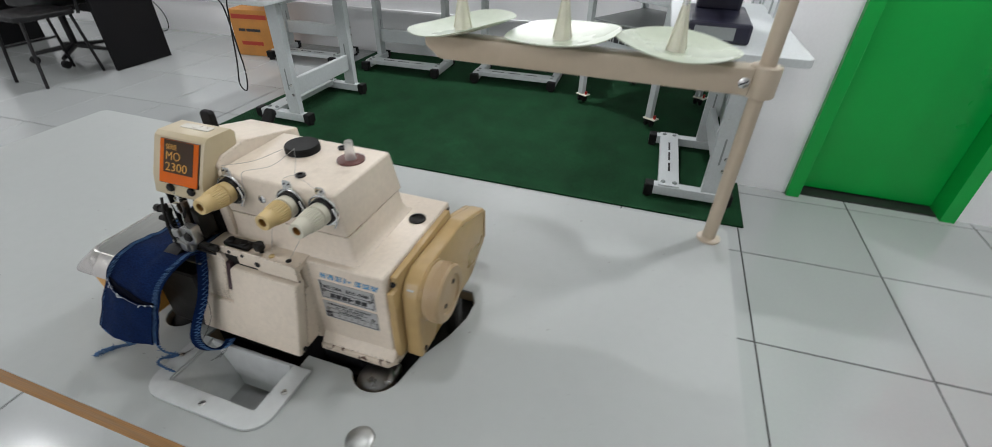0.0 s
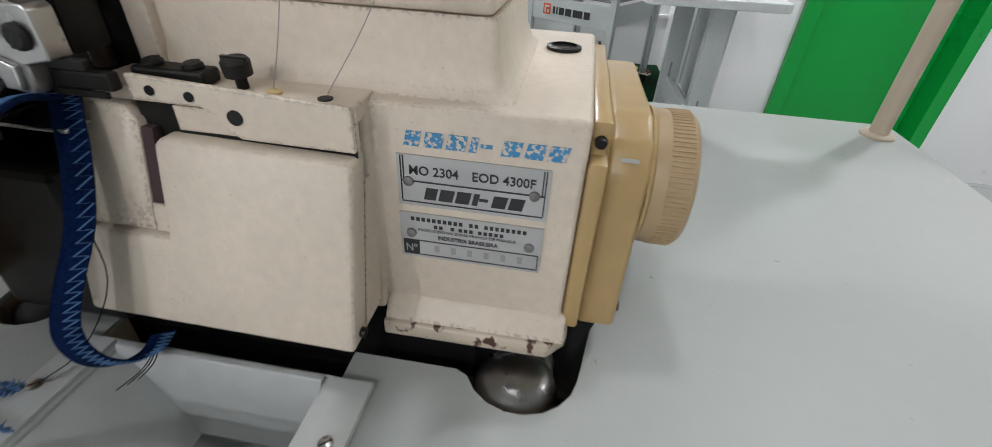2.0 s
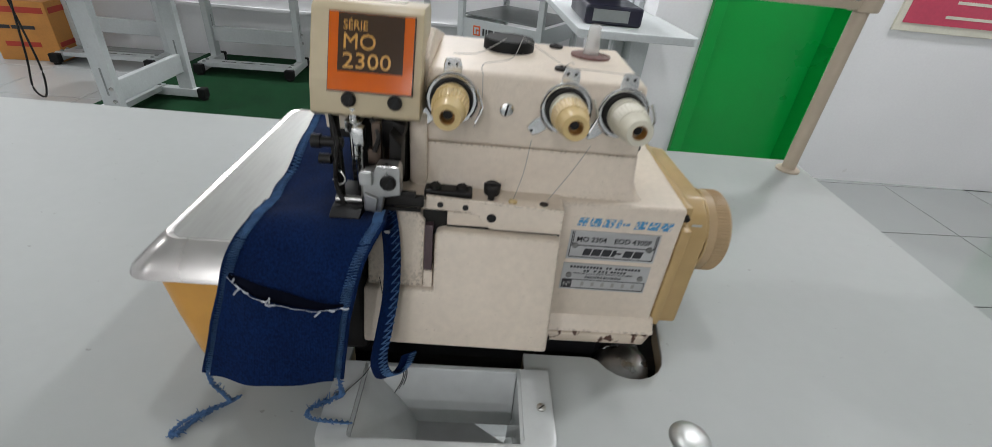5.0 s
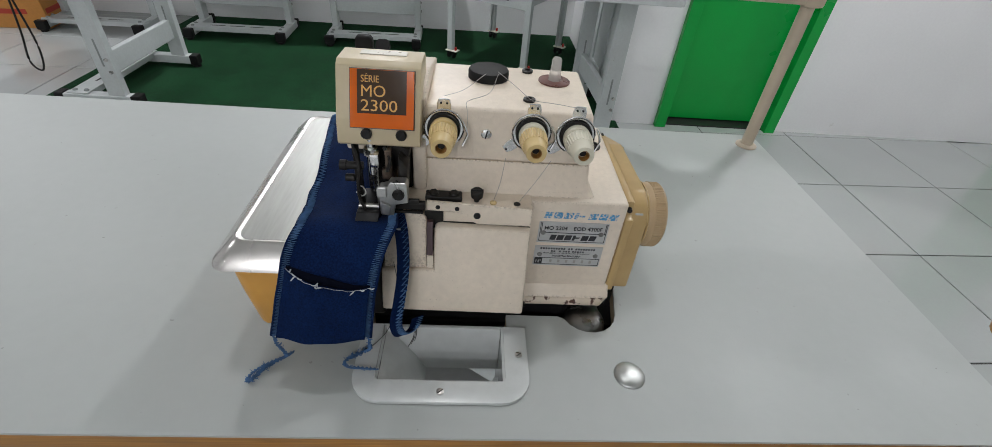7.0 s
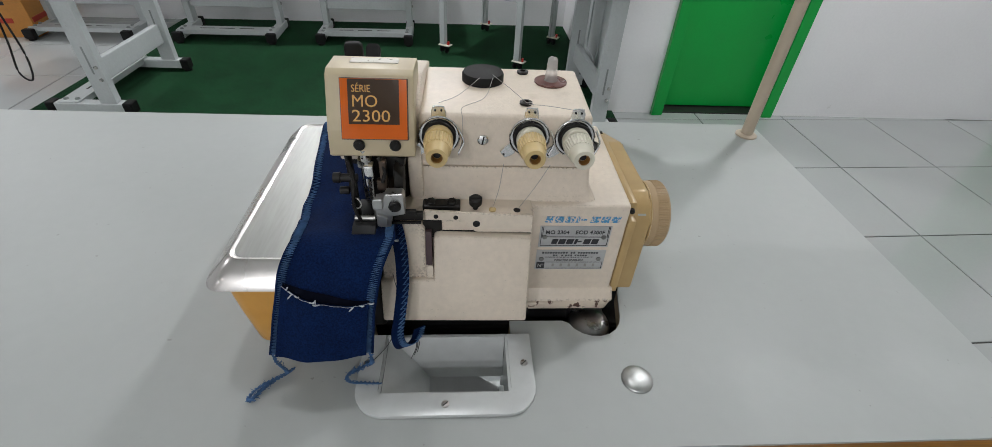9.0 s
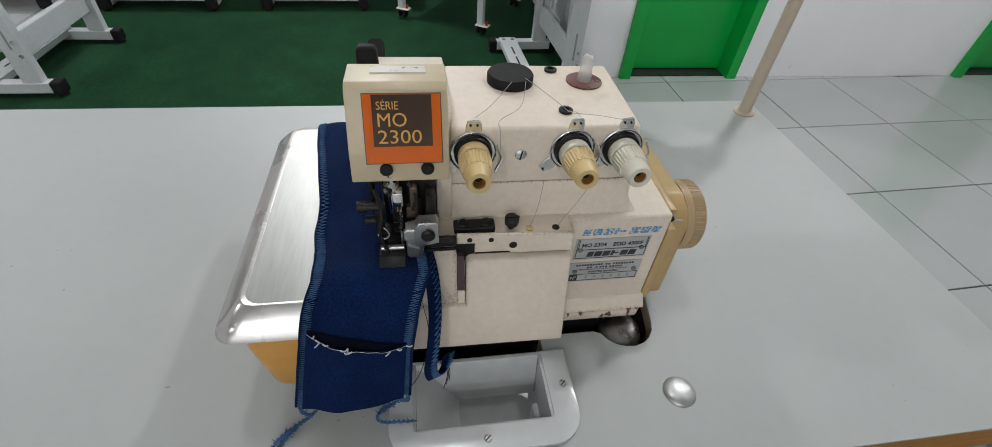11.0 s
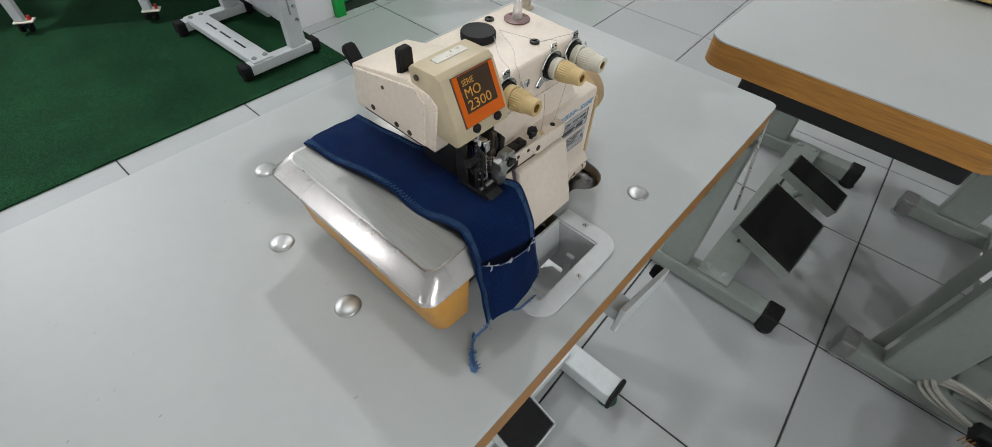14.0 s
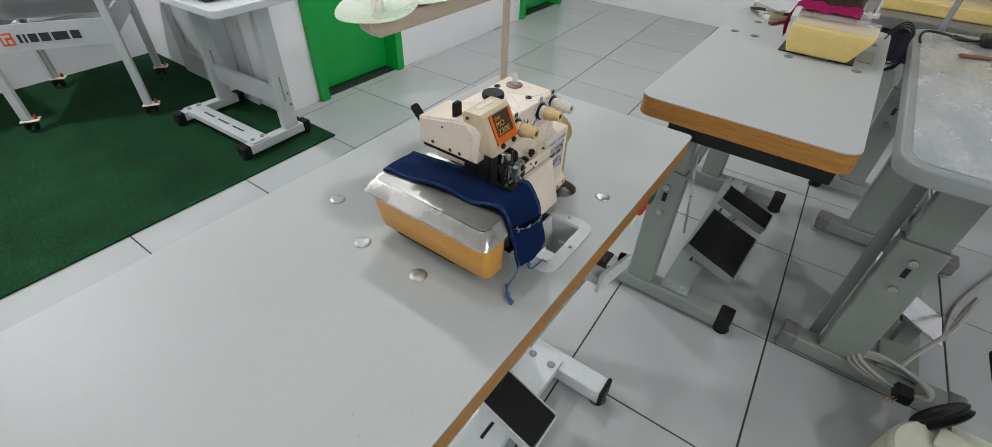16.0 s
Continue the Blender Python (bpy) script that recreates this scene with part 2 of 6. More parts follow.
def lathe(profile, origin, way=(0, 0, 1), seg=28):
    """A turned body: (radius, along) pairs about the line from origin along way."""
    bm = bmesh.new()
    rings = []
    for rad, h in profile:
        if rad < 1e-6:
            rings.append([bm.verts.new((0, 0, h))])
        else:
            rings.append([bm.verts.new((rad * math.cos(2 * math.pi * i / seg), rad * math.sin(2 * math.pi * i / seg), h)) for i in range(seg)])
    for a, b in zip(rings, rings[1:]):
        for i in range(seg):
            j = (i + 1) % seg
            vs = [a[i % len(a)], a[j % len(a)], b[j % len(b)], b[i % len(b)]]
            vs = list(dict.fromkeys(vs))
            if len(vs) > 2:
                bm.faces.new(vs)
    for ring in (rings[0], rings[-1]):
        if len(ring) > 2:
            bm.faces.new(ring)
    bmesh.ops.transform(bm, matrix=Matrix.Translation(origin) @ Vector(way).to_track_quat("Z", "Y").to_matrix().to_4x4(), verts=bm.verts)
    return bm


def smooth_path(pts, n=8):
    """Catmull-Rom points through pts."""
    ps = [Vector(p) for p in pts]
    ps = [2 * ps[0] - ps[1]] + ps + [2 * ps[-1] - ps[-2]]
    out = []
    for a, b, c, d in zip(ps, ps[1:], ps[2:], ps[3:]):
        for i in range(n):
            t = i / n
            out.append(0.5 * (2 * b + (c - a) * t + (2 * a - 5 * b + 4 * c - d) * t * t + (3 * b - a - 3 * c + d) * t ** 3))
    return out + [ps[-2]]


def tube(pts, r, seg=8, n=8):
    """A bent round wire or cable through pts."""
    ps = smooth_path(pts, n) if n > 1 else [Vector(p) for p in pts]
    bm = bmesh.new()
    rings = []
    up = Vector((0, 0, 1))
    for i, p in enumerate(ps):
        d = (ps[min(i + 1, len(ps) - 1)] - ps[max(i - 1, 0)]).normalized()
        side = d.cross(up)
        if side.length < 0.05:
            side = d.cross(Vector((1, 0, 0)))
        side.normalize()
        u2 = side.cross(d)
        rings.append([bm.verts.new(p + r * (math.cos(2 * math.pi * k / seg) * side + math.sin(2 * math.pi * k / seg) * u2)) for k in range(seg)])
    for a, b in zip(rings, rings[1:]):
        for k in range(seg):
            bm.faces.new((a[k], a[(k + 1) % seg], b[(k + 1) % seg], b[k]))
    bm.faces.new(rings[0])
    bm.faces.new(rings[-1][::-1])
    return bm


def turned(bm, about, deg, axis="Z"):
    m = Matrix.Translation(about) @ Matrix.Rotation(radians(deg), 4, axis) @ Matrix.Translation(-Vector(about))
    bmesh.ops.transform(bm, matrix=m, verts=bm.verts)
    return bm


def writing(name, text, size, at, parent, material, rot=(90, 0, 0), stretch=1.0, depth=0.0002, align="LEFT", shear=0.0, label="", bold=0.0):
    """Letters as a mesh of their own, standing at a place. rot in degrees."""
    cu = bpy.data.curves.new(name, "FONT")
    cu.body, cu.size, cu.extrude, cu.align_x, cu.shear = text, size, depth, align, shear
    cu.resolution_u, cu.offset = 3, bold
    tmp = bpy.data.objects.new(name, cu)
    scene.collection.objects.link(tmp)
    me = bpy.data.meshes.new_from_object(tmp.evaluated_get(bpy.context.evaluated_depsgraph_get()))
    bpy.data.objects.remove(tmp)
    bm = bmesh.new()
    bm.from_mesh(me)
    bpy.data.meshes.remove(me)
    bmesh.ops.scale(bm, vec=(stretch, 1, 1), verts=bm.verts)
    bmesh.ops.transform(bm, matrix=pose(*at, *rot), verts=bm.verts)
    return part(name, bm, material, parent, label)


def screw(name, at, way, r, parent, material, h=0.002, slot=True, turn=30, label=""):
    """A slotted screw head."""
    s = part(name, lathe([(r, 0), (r, h * 0.6), (r * 0.75, h), (0, h)], at, way, 14), material, parent, label, 40)
    if slot:
        b = box(-r * 0.85, r * 0.85, -r * 0.13, r * 0.13, h * 0.96, h * 1.04)
        m = Matrix.Translation(at) @ Vector(way).to_track_quat("Z", "Y").to_matrix().to_4x4() @ Matrix.Rotation(radians(turn), 4, "Z")
        bmesh.ops.transform(b, matrix=m, verts=b.verts)
        part("slot", b, BLACK, s)
    return s

# ---- the room ----
X_W, X_E, Y_S, Y_DOOR, Y_BACK, X_NOOK, CEIL_Z = -5.0, 4.76, -3.0, 3.325, 4.79, 1.50, 2.9
THICK = 0.15
BACK_TURN = 2.4  # the back wall runs slightly off square


def wall(name, *dims):
    return solid(name, box(*dims), WALL, (dims[0], dims[2], 0), "white painted plaster wall with faint grime", "wall", kind="structure")


def along_back(bm):
    return turned(bm, (X_NOOK, Y_BACK, 0), BACK_TURN)


solid("wall_back", along_back(box(X_W - 0.4, X_NOOK, Y_BACK, Y_BACK + THICK, 0, CEIL_Z)), WALL, (X_W, Y_BACK, 0), "white painted plaster wall with faint grime", "wall", kind="structure")
wall("wall_nook_side", X_NOOK, X_NOOK + THICK, Y_DOOR + THICK, Y_BACK + THICK, 0, CEIL_Z)
wall("wall_west", X_W - THICK, X_W, Y_S, Y_BACK, 0, CEIL_Z)
wall("wall_east", X_E, X_E + THICK, Y_S, Y_DOOR + THICK, 0, CEIL_Z)
wall("wall_south", X_W - THICK, X_E + THICK, Y_S - THICK, Y_S, 0, CEIL_Z)
solid("ceiling", box(X_W - THICK, X_E + THICK, Y_S - THICK, Y_BACK + THICK, CEIL_Z, CEIL_Z + 0.1), CEIL, (0, 0, CEIL_Z), "white painted ceiling", "ceiling", kind="structure")
D1, D2 = (1.735, 2.395), (3.80, 4.47)
for n, (a, b) in enumerate(((X_NOOK, D1[0]), (D1[1], D2[0]), (D2[1], X_E))):
    wall("wall_door_%d" % (n + 1), a, b, Y_DOOR, Y_DOOR + THICK, 0, CEIL_Z)
for n, (a, b) in enumerate((D1, D2)):
    wall("wall_lintel_%d" % (n + 1), a, b, Y_DOOR, Y_DOOR + THICK, 2.1, CEIL_Z)


def green_door(n, a, b):
    """A deep green timber door lining with a flush leaf set back in it, over a dark threshold."""
    d = thing("door_%d" % n, (a, Y_DOOR, 0), "closed bright green gloss-painted flush door set deep in its frame", "door", kind="structure")
    y0, y1 = Y_DOOR - 0.03, Y_DOOR + THICK
    part("frame_post", box(a, a + 0.055, y0, y1 + 0.03, 0, 2.1, 0.002), DOOR, d)
    part("frame_post", box(b - 0.055, b, y0, y1 + 0.03, 0, 2.1, 0.002), DOOR, d)
    part("frame_head", box(a + 0.055, b - 0.055, y0, y1 + 0.03, 2.045, 2.1, 0.002), DOOR, d)
    part("leaf", box(a + 0.057, b - 0.057, Y_DOOR + 0.075, Y_DOOR + 0.115, 0.014, 2.043, 0.002), DOOR, d)
    # Dark strip across the floor of the recess
    part("threshold", box(a + 0.055, b - 0.055, Y_DOOR + 0.004, y1 + 0.03, -0.004, 0.006), DARK, d, "dark strip along the floor of the door recess")
    h = part("handle", merge(rod((b - 0.12, Y_DOOR + 0.075, 1.02), (b - 0.12, Y_DOOR + 0.035, 1.02), 0.009), rod((b - 0.125, Y_DOOR + 0.035, 1.02), (b - 0.23, Y_DOOR + 0.035, 1.02), 0.009)), CHROME, d, "metal lever handle")
    return d


green_door(1, *D1)
green_door(2, *D2)

# a white panelled door on the side wall of the carpeted nook
pd = thing("door_3", (X_NOOK, 3.9, 0), "closed white door with raised moulded panels in the nook wall", "door", kind="structure")
part("leaf", box(X_NOOK - 0.025, X_NOOK - 0.001, 3.52, 4.30, 0.01, 2.08, 0.002), PALE_STEEL, pd)
for z0, z1 in ((0.14, 0.82), (0.96, 1.95)):
    for y0, y1 in ((3.61, 3.87), (3.95, 4.21)):
        ring = merge(box(X_NOOK - 0.034, X_NOOK - 0.024, y0, y1, z0, z0 + 0.022, 0.003), box(X_NOOK - 0.034, X_NOOK - 0.024, y0, y1, z1 - 0.022, z1, 0.003),
                     box(X_NOOK - 0.034, X_NOOK - 0.024, y0, y0 + 0.022, z0 + 0.022, z1 - 0.022, 0.003), box(X_NOOK - 0.034, X_NOOK - 0.024, y1 - 0.022, y1, z0 + 0.022, z1 - 0.022, 0.003))
        part("moulding", ring, PALE_STEEL, pd)

# green carpet
bm = prism([(-1.29, 2.895), (1.526, 2.932), (1.526, Y_DOOR), (X_NOOK - 0.002, Y_DOOR), (X_NOOK - 0.002, Y_BACK - 0.006), (-1.24, Y_BACK - 0.12)], 0.001, 0.009, "z", 0.002)
solid("carpet", bm, MAT, (0, 4, 0), "dark green needle-felt carpet laid over the tiles", "carpet", kind="structure")

# socket and its dangling lead on the back wall
so = thing("wall_socket", (-3.55, Y_BACK, 0.42), "small white wall socket with a thin black lead", "socket")
part("plate", along_back(box(-3.60, -3.51, Y_BACK - 0.018, Y_BACK - 0.001, 0.38, 0.5, 0.004)), CREAM_PLASTIC, so)
part("lead", along_back(tube([(-3.57, Y_BACK - 0.02, 0.42), (-3.60, Y_BACK - 0.05, 0.34), (-3.44, Y_BACK - 0.05, 0.16), (-3.42, Y_BACK - 0.08, 0.02), (-3.5, 4.60, 0.008), (-3.4, 4.5, 0.008), (-3.5, 4.42, 0.008), (-3.2, 4.3, 0.008), (-3.0, 4.13, 0.008)], 0.004)), BLACK, so)

# a conduit along the back wall
solid("cable_conduit", along_back(box(X_W, X_NOOK - 0.01, Y_BACK - 0.02, Y_BACK - 0.001, 0.325, 0.348, 0.003)), WALL, (0, Y_BACK, 0.33), "slim white cable conduit along the wall", "conduit", kind="structure")

# pink poster on the door wall
po = thing("poster", (2.9, Y_DOOR, 0.8), "pink printed poster on a pale board hung low on the wall", "poster")
part("board", box(2.57, 3.5, Y_DOOR - 0.014, Y_DOOR - 0.001, 0.755, 1.55, 0.002), CREAM_PLASTIC, po, "pale board rail")
part("print", box(2.6, 3.48, Y_DOOR - 0.018, Y_DOOR - 0.0145, 0.79, 1.53), PINK, po)
for k in range(7):
    part("text_bar", box(2.78 + 0.02 * (k % 3), 3.3 - 0.05 * (k % 2), Y_DOOR - 0.0195, Y_DOOR - 0.0185, 0.82 + 0.06 * k, 0.832 + 0.06 * k), CREAM_PLASTIC, po)

# ---- stands and tables in the carpeted nook ----


def slotted_plate(x0, x1, y0, y1, z, parent, mat, slots=3):
    p = part("base_plate", merge(box(x0, x1, y0, y1, z, z + 0.006, 0.001), box(x0, x1, y0, y0 + 0.004, z - 0.02, z), box(x0, x1, y1 - 0.004, y1, z - 0.02, z)), mat, parent, "slotted steel base plate")
    n = (x1 - x0)
    for k in range(slots):
        a = x0 + n * (0.2 + 0.6 * k / slots) + 0.01
        part("slot", box(a, a + n * 0.6 / slots - 0.03, (y0 + y1) / 2 - 0.0045, (y0 + y1) / 2 + 0.0045, z + 0.0055, z + 0.0068), BLACK, p)
    for bx in (x0 + 0.03, x1 - 0.03):
        for by in (y0 + 0.02, y1 - 0.02):
            part("bolt", lathe([(0.011, 0), (0.011, 0.003), (0.006, 0.008), (0, 0.008)], (bx, by, z + 0.006), seg=10), GREY_STEEL, p)
    return p


def machine_stand(name, label, mat, half=0.279, rail=0.187, top=None, top_z=0.676, beam_z=0.155, group="pale sewing tables"):
    """A T-leg machine stand along local x: two foot rails with black caps, uprights, a cross beam and a slotted plate."""
    s = thing(name, (0, 0, 0), label, "table", group)
    for sx in (-1, 1):
        x = sx * half
        rl = part("foot_rail", box(x - 0.025, x + 0.025, -rail + 0.03, rail - 0.03, 0.018, 0.062, 0.004), mat, s)
        for sy in (-1, 1):
            y = sy * rail
            part("rubber_foot", merge(box(x - 0.029, x + 0.029, min(y, y - sy * 0.04), max(y, y - sy * 0.04), 0.012, 0.066, 0.006), rod((x, y - sy * 0.02, 0), (x, y - sy * 0.02, 0.012), 0.02)), RUBBER, rl)
        u = part("upright", box(x - 0.019, x + 0.019, 0.052, 0.126, 0.062, top_z - 0.002, 0.003), mat, s)
        part("slot_hole", box(x - 0.0200, x + 0.0200, 0.085, 0.093, 0.2, 0.32, 0.0), GREY_STEEL, u)
        for z in (beam_z + 0.02, beam_z + 0.075):
            part("bolt", merge(rod((x + sx * 0.019, 0.110, z), (x + sx * 0.026, 0.110, z), 0.008, seg=8)), STEEL, u)
    part("cross_beam", box(-half + 0.019, half - 0.019, 0.075, 0.103, beam_z, beam_z + 0.095, 0.004), mat, s)
    slotted_plate(-half - 0.02, half + 0.02, -0.13, -0.04, 0.0625, s, mat)
    if top:
        (x0, x1, y0, y1), tz = top, top_z
        part("tabletop", prism(rounded(x0, x1, y0, y1, 0.03), tz, tz + 0.028, "z", 0.003), PALE_STEEL if mat is PALE_STEEL else LAMINATE, s, "thin white tabletop")
        part("top_frame", merge(box(-half, half, 0.02, 0.05, tz - 0.03, tz - 0.001), box(-half, half, 0.13, 0.16, tz - 0.03, tz - 0.001)), mat, s)
    return s


st = machine_stand("work_table", "pale grey steel T-leg work table with white top on green carpet", PALE_STEEL, top=(-0.50, 0.50, -0.215, 0.235))
st.matrix_basis = pose(-0.770, 4.338, 0.009, 0, 0, 2.4)
copy_thing(st, pose(0.090, 4.385, 0.009, 0, 0, 2.6))
tb = copy_thing(st, pose(-1.64, 4.33, 0.0, 0, 0, 2.4))
tagged(tb, "pale grey steel T-leg work table on white floor tiles")
copy_thing(st, pose(-0.964, 3.440, 0.009, 0, 0, -90))
copy_thing(st, pose(1.278, 3.350, 0.009, 0, 0, -88))

# covered machine on the table beside the column
cm = thing("covered_machine", (1.25, 3.25, 0.784), "dark navy machine under a loose clear plastic bag on the table", "sewing machine")
part("body", merge(box(1.12, 1.36, 3.02, 3.42, 0.784, 0.86, 0.012), box(1.15, 1.33, 3.30, 3.42, 0.85, 1.02, 0.015), box(1.17, 1.31, 3.06, 3.32, 0.96, 1.04, 0.015)), NAVY_BOX, cm)
part("keypad", box(1.15, 1.30, 3.015, 3.022, 0.80, 0.845), GREY_STEEL, cm)
cm.matrix_basis = pose(1.235, 3.165, 0.7135) @ Matrix.Scale(0.9, 4)


def caster(x, y, parent, leg):
    c = part("caster_bracket", box(x - 0.030, x + 0.058, y - 0.028, y + 0.028, 0.062, 0.070, 0.003), CREAM_PLASTIC, leg, "white caster bracket")
    part("wheel", merge(rod((x - 0.012, y + 0.012, 0.034), (x - 0.028, y + 0.012, 0.034), 0.025, seg=18, r=0.004), rod((x + 0.012, y + 0.012, 0.034), (x + 0.028, y + 0.012, 0.034), 0.025, seg=18, r=0.004),
                        rod((x - 0.012, y + 0.012, 0.034), (x + 0.012, y + 0.012, 0.034), 0.008), rod((x, y, 0.05), (x, y, 0.064), 0.014)), RUBBER, c, "black twin caster wheel")
    part("brake_tab", box(x + 0.036, x + 0.048, y - 0.012, y + 0.006, 0.060, 0.092, 0.003), RED, c, "red brake tab")


# embroidery stand on casters, turned away from the wall
es = thing("caster_stand", (0, 0, 0), "white steel machine stand on four casters with a printed front panel", "stand")
for sx in (-1, 1):
    for sy in (-1, 1):
        x, y = sx * 0.29, sy * 0.31
        leg = part("leg", merge(box(x - 0.022, x + 0.022, y - 0.003 * sy - 0.003, y + 0.003, 0.072, 0.72, 0.001), box(x - 0.003, x + 0.003, y - 0.04 if sy > 0 else y, y if sy > 0 else y + 0.04, 0.072, 0.72, 0.001),
                                box(x - 0.02, x + 0.02, y - 0.02, y + 0.02, 0.072, 0.70, 0.003)), PALE_STEEL, es)
        caster(x, y, es, leg)
fp = part("front_panel", box(-0.27, 0.27, -0.318, -0.312, 0.41, 0.535, 0.001), PALE_STEEL, es, "white front panel with a printed mark")
for a, b, c, d, y0, m_ in ((-0.190, -0.136, 0.441, 0.499, -0.3185, ORANGE_INK), (-0.180, -0.169, 0.450, 0.490, -0.3206, PALE_STEEL), (-0.169, -0.146, 0.479, 0.490, -0.3206, PALE_STEEL), (-0.160, -0.146, 0.450, 0.468, -0.3206, PALE_STEEL)):
    part("mark", box(a, b, y0 - 0.0012, y0, c, d), m_, fp, "orange square mark" if m_ is ORANGE_INK else "pale mark inside the square")
for a, w in ((-0.118, 0.014), (-0.094, 0.010), (-0.074, 0.036), (-0.028, 0.042), (0.026, 0.066), (0.104, 0.040)):
    part("text_bar", box(a, a + w, -0.3205, -0.3185, 0.449, 0.488), INK, fp)
part("side_panel", box(0.284, 0.29, -0.29, 0.29, 0.43, 0.535, 0.001), PALE_STEEL, es)
part("side_panel", box(-0.29, -0.284, -0.29, 0.29, 0.43, 0.535, 0.001), PALE_STEEL, es)
part("top_tray", merge(box(-0.31, 0.31, -0.33, 0.33, 0.70, 0.715, 0.002), box(-0.31, 0.31, -0.33, -0.325, 0.715, 0.74), box(-0.31, 0.31, 0.325, 0.33, 0.715, 0.74), box(-0.31, -0.305, -0.325, 0.325, 0.715, 0.74), box(0.305, 0.31, -0.325, 0.325, 0.715, 0.74)), PALE_STEEL, es)
part("shelf", box(-0.285, 0.285, -0.3, 0.3, 0.55, 0.556, 0.001), GREY_STEEL, es)
es.matrix_basis = pose(0.974, 4.21, 0.009, 0, 0, -30) @ Matrix.Diagonal((0.89, 0.89, 0.94, 1.0))

# ---- left corner: desk, chairs, cardboard box ----
WOODTOP = surface("brown_desk_top", (0.20, 0.11, 0.055), 0.4, var=0.15, scale=6, stretch=(1, 6, 1))
BLACKBOARD = surface("matt_black_board", (0.006, 0.006, 0.007), 0.65, var=0.15, scale=5, spec=0.2)
dk = thing("desk", (-3.7, 3.85, 0), "dark desk with matt black end panels and brown wooden top", "desk")
part("end_panel", box(-2.98, -2.95, 3.62, 4.10, 0, 0.72, 0.002), BLACKBOARD, dk)
part("end_panel", box(-4.55, -4.52, 3.62, 4.10, 0, 0.72, 0.002), BLACKBOARD, dk)
part("back_panel", box(-4.52, -2.98, 4.04, 4.06, 0.3, 0.72, 0.002), BLACKBOARD, dk)
part("top", box(-4.6, -2.9, 3.52, 4.16, 0.72, 0.75, 0.004), WOODTOP, dk, "brown wooden desk top")

ch = thing("chair", (-3.2, 3.36, 0), "black four-legged metal chair with thin padded seat", "chair")
for fx, fy, tx, ty in ((-3.37, 3.155, -3.34, 3.20), (-3.03, 3.146, -3.05, 3.20), (-3.38, 3.573, -3.35, 3.53), (-3.066, 3.586, -3.07, 3.53)):
    part("leg", rod((fx, fy, 0), (tx, ty, 0.43), 0.011, seg=10), BLACK, ch)
part("seat", prism(rounded(-3.40, -3.02, 3.17, 3.56, 0.05), 0.43, 0.465, "z", 0.012), BLACK, ch)
part("back_frame", merge(tube([(-3.385, 3.56, 0.43), (-3.385, 3.60, 0.65), (-3.37, 3.62, 0.85), (-3.2, 3.63, 0.88), (-3.03, 3.62, 0.85), (-3.02, 3.60, 0.65), (-3.02, 3.56, 0.43)], 0.011)), BLACK, ch)
part("stretcher", rod((-3.355, 3.18, 0.24), (-3.36, 3.55, 0.24), 0.008, seg=8), BLACK, ch)

oc = thing("office_chair", (-3.55, 3.75, 0), "black swivel office chair pushed under the desk", "chair")
part("column", rod((-3.55, 3.75, 0.09), (-3.55, 3.75, 0.43), 0.025), BLACK, oc)
part("seat", prism(rounded(-3.78, -3.32, 3.52, 3.98, 0.08), 0.43, 0.50, "z", 0.02), BLACK, oc)
for k in range(5):
    a = radians(72 * k + 20)
    ex, ey = -3.55 + 0.29 * math.cos(a), 3.75 + 0.29 * math.sin(a)
    ar = part("base_arm", rod((-3.55, 3.75, 0.11), (ex, ey, 0.075), 0.022, 0.014, seg=8), BLACK, oc)
    part("caster_wheel", rod((ex - 0.02, ey, 0.03), (ex + 0.02, ey, 0.03), 0.03, seg=14, r=0.004), RUBBER, ar)

cb = thing("cardboard_box", (-2.28, 4.52, 0), "orange cardboard box with red printed bands on the floor", "box")
part("carton", turned(box(-2.46, -2.10, 4.36, 4.66, 0.0, 0.37, 0.004), (-2.28, 4.52, 0), 8), CARD, cb)
for z0, z1, a, b in ((0.30, 0.335, -2.44, -2.12), (0.09, 0.12, -2.40, -2.2)):
    part("printed_band", turned(box(a, b, 4.357, 4.3595, z0, z1), (-2.28, 4.52, 0), 8), CARD_RED, cb)
    part("printed_band", turned(box(-2.0995, -2.097, 4.38, 4.64, z0, z1), (-2.28, 4.52, 0), 8), CARD_RED, cb)
for k, (a, b) in enumerate(((-2.40, -2.34), (-2.33, -2.2))):
    part("text_bar", turned(box(a, b, 4.357, 4.3595, 0.2, 0.222), (-2.28, 4.52, 0), 8), INK, cb)
wr = thing("loose_leads", (-0.95, 3.0, 0.70), "two loose black leads hanging over a table end", "cable")
part("lead", tube([(-0.90, 3.05, 0.7175), (-0.905, 2.930, 0.719), (-0.93, 2.925, 0.62), (-0.96, 2.925, 0.42), (-0.985, 2.925, 0.30), (-0.95, 2.925, 0.27), (-0.925, 2.925, 0.36), (-0.93, 2.925, 0.50), (-0.955, 2.935, 0.66), (-0.98, 2.935, 0.719), (-1.0, 3.05, 0.7175)], 0.0036), BLACK, wr)

# the corner group stands a little nearer the sewing table
CORNER = Matrix.Translation((1.056, 1.069, 0)) @ Matrix.Scale(0.945, 4) @ Matrix.Translation((-1.056, -1.069, 0))
for ob in (dk, ch, oc, cb):
    ob.matrix_basis = CORNER @ ob.matrix_basis

# ---- the main sewing table ----
TOP = 0.76
TX0, TX1, TY0, TY1 = 0.0, 1.191, 1.188, 1.681


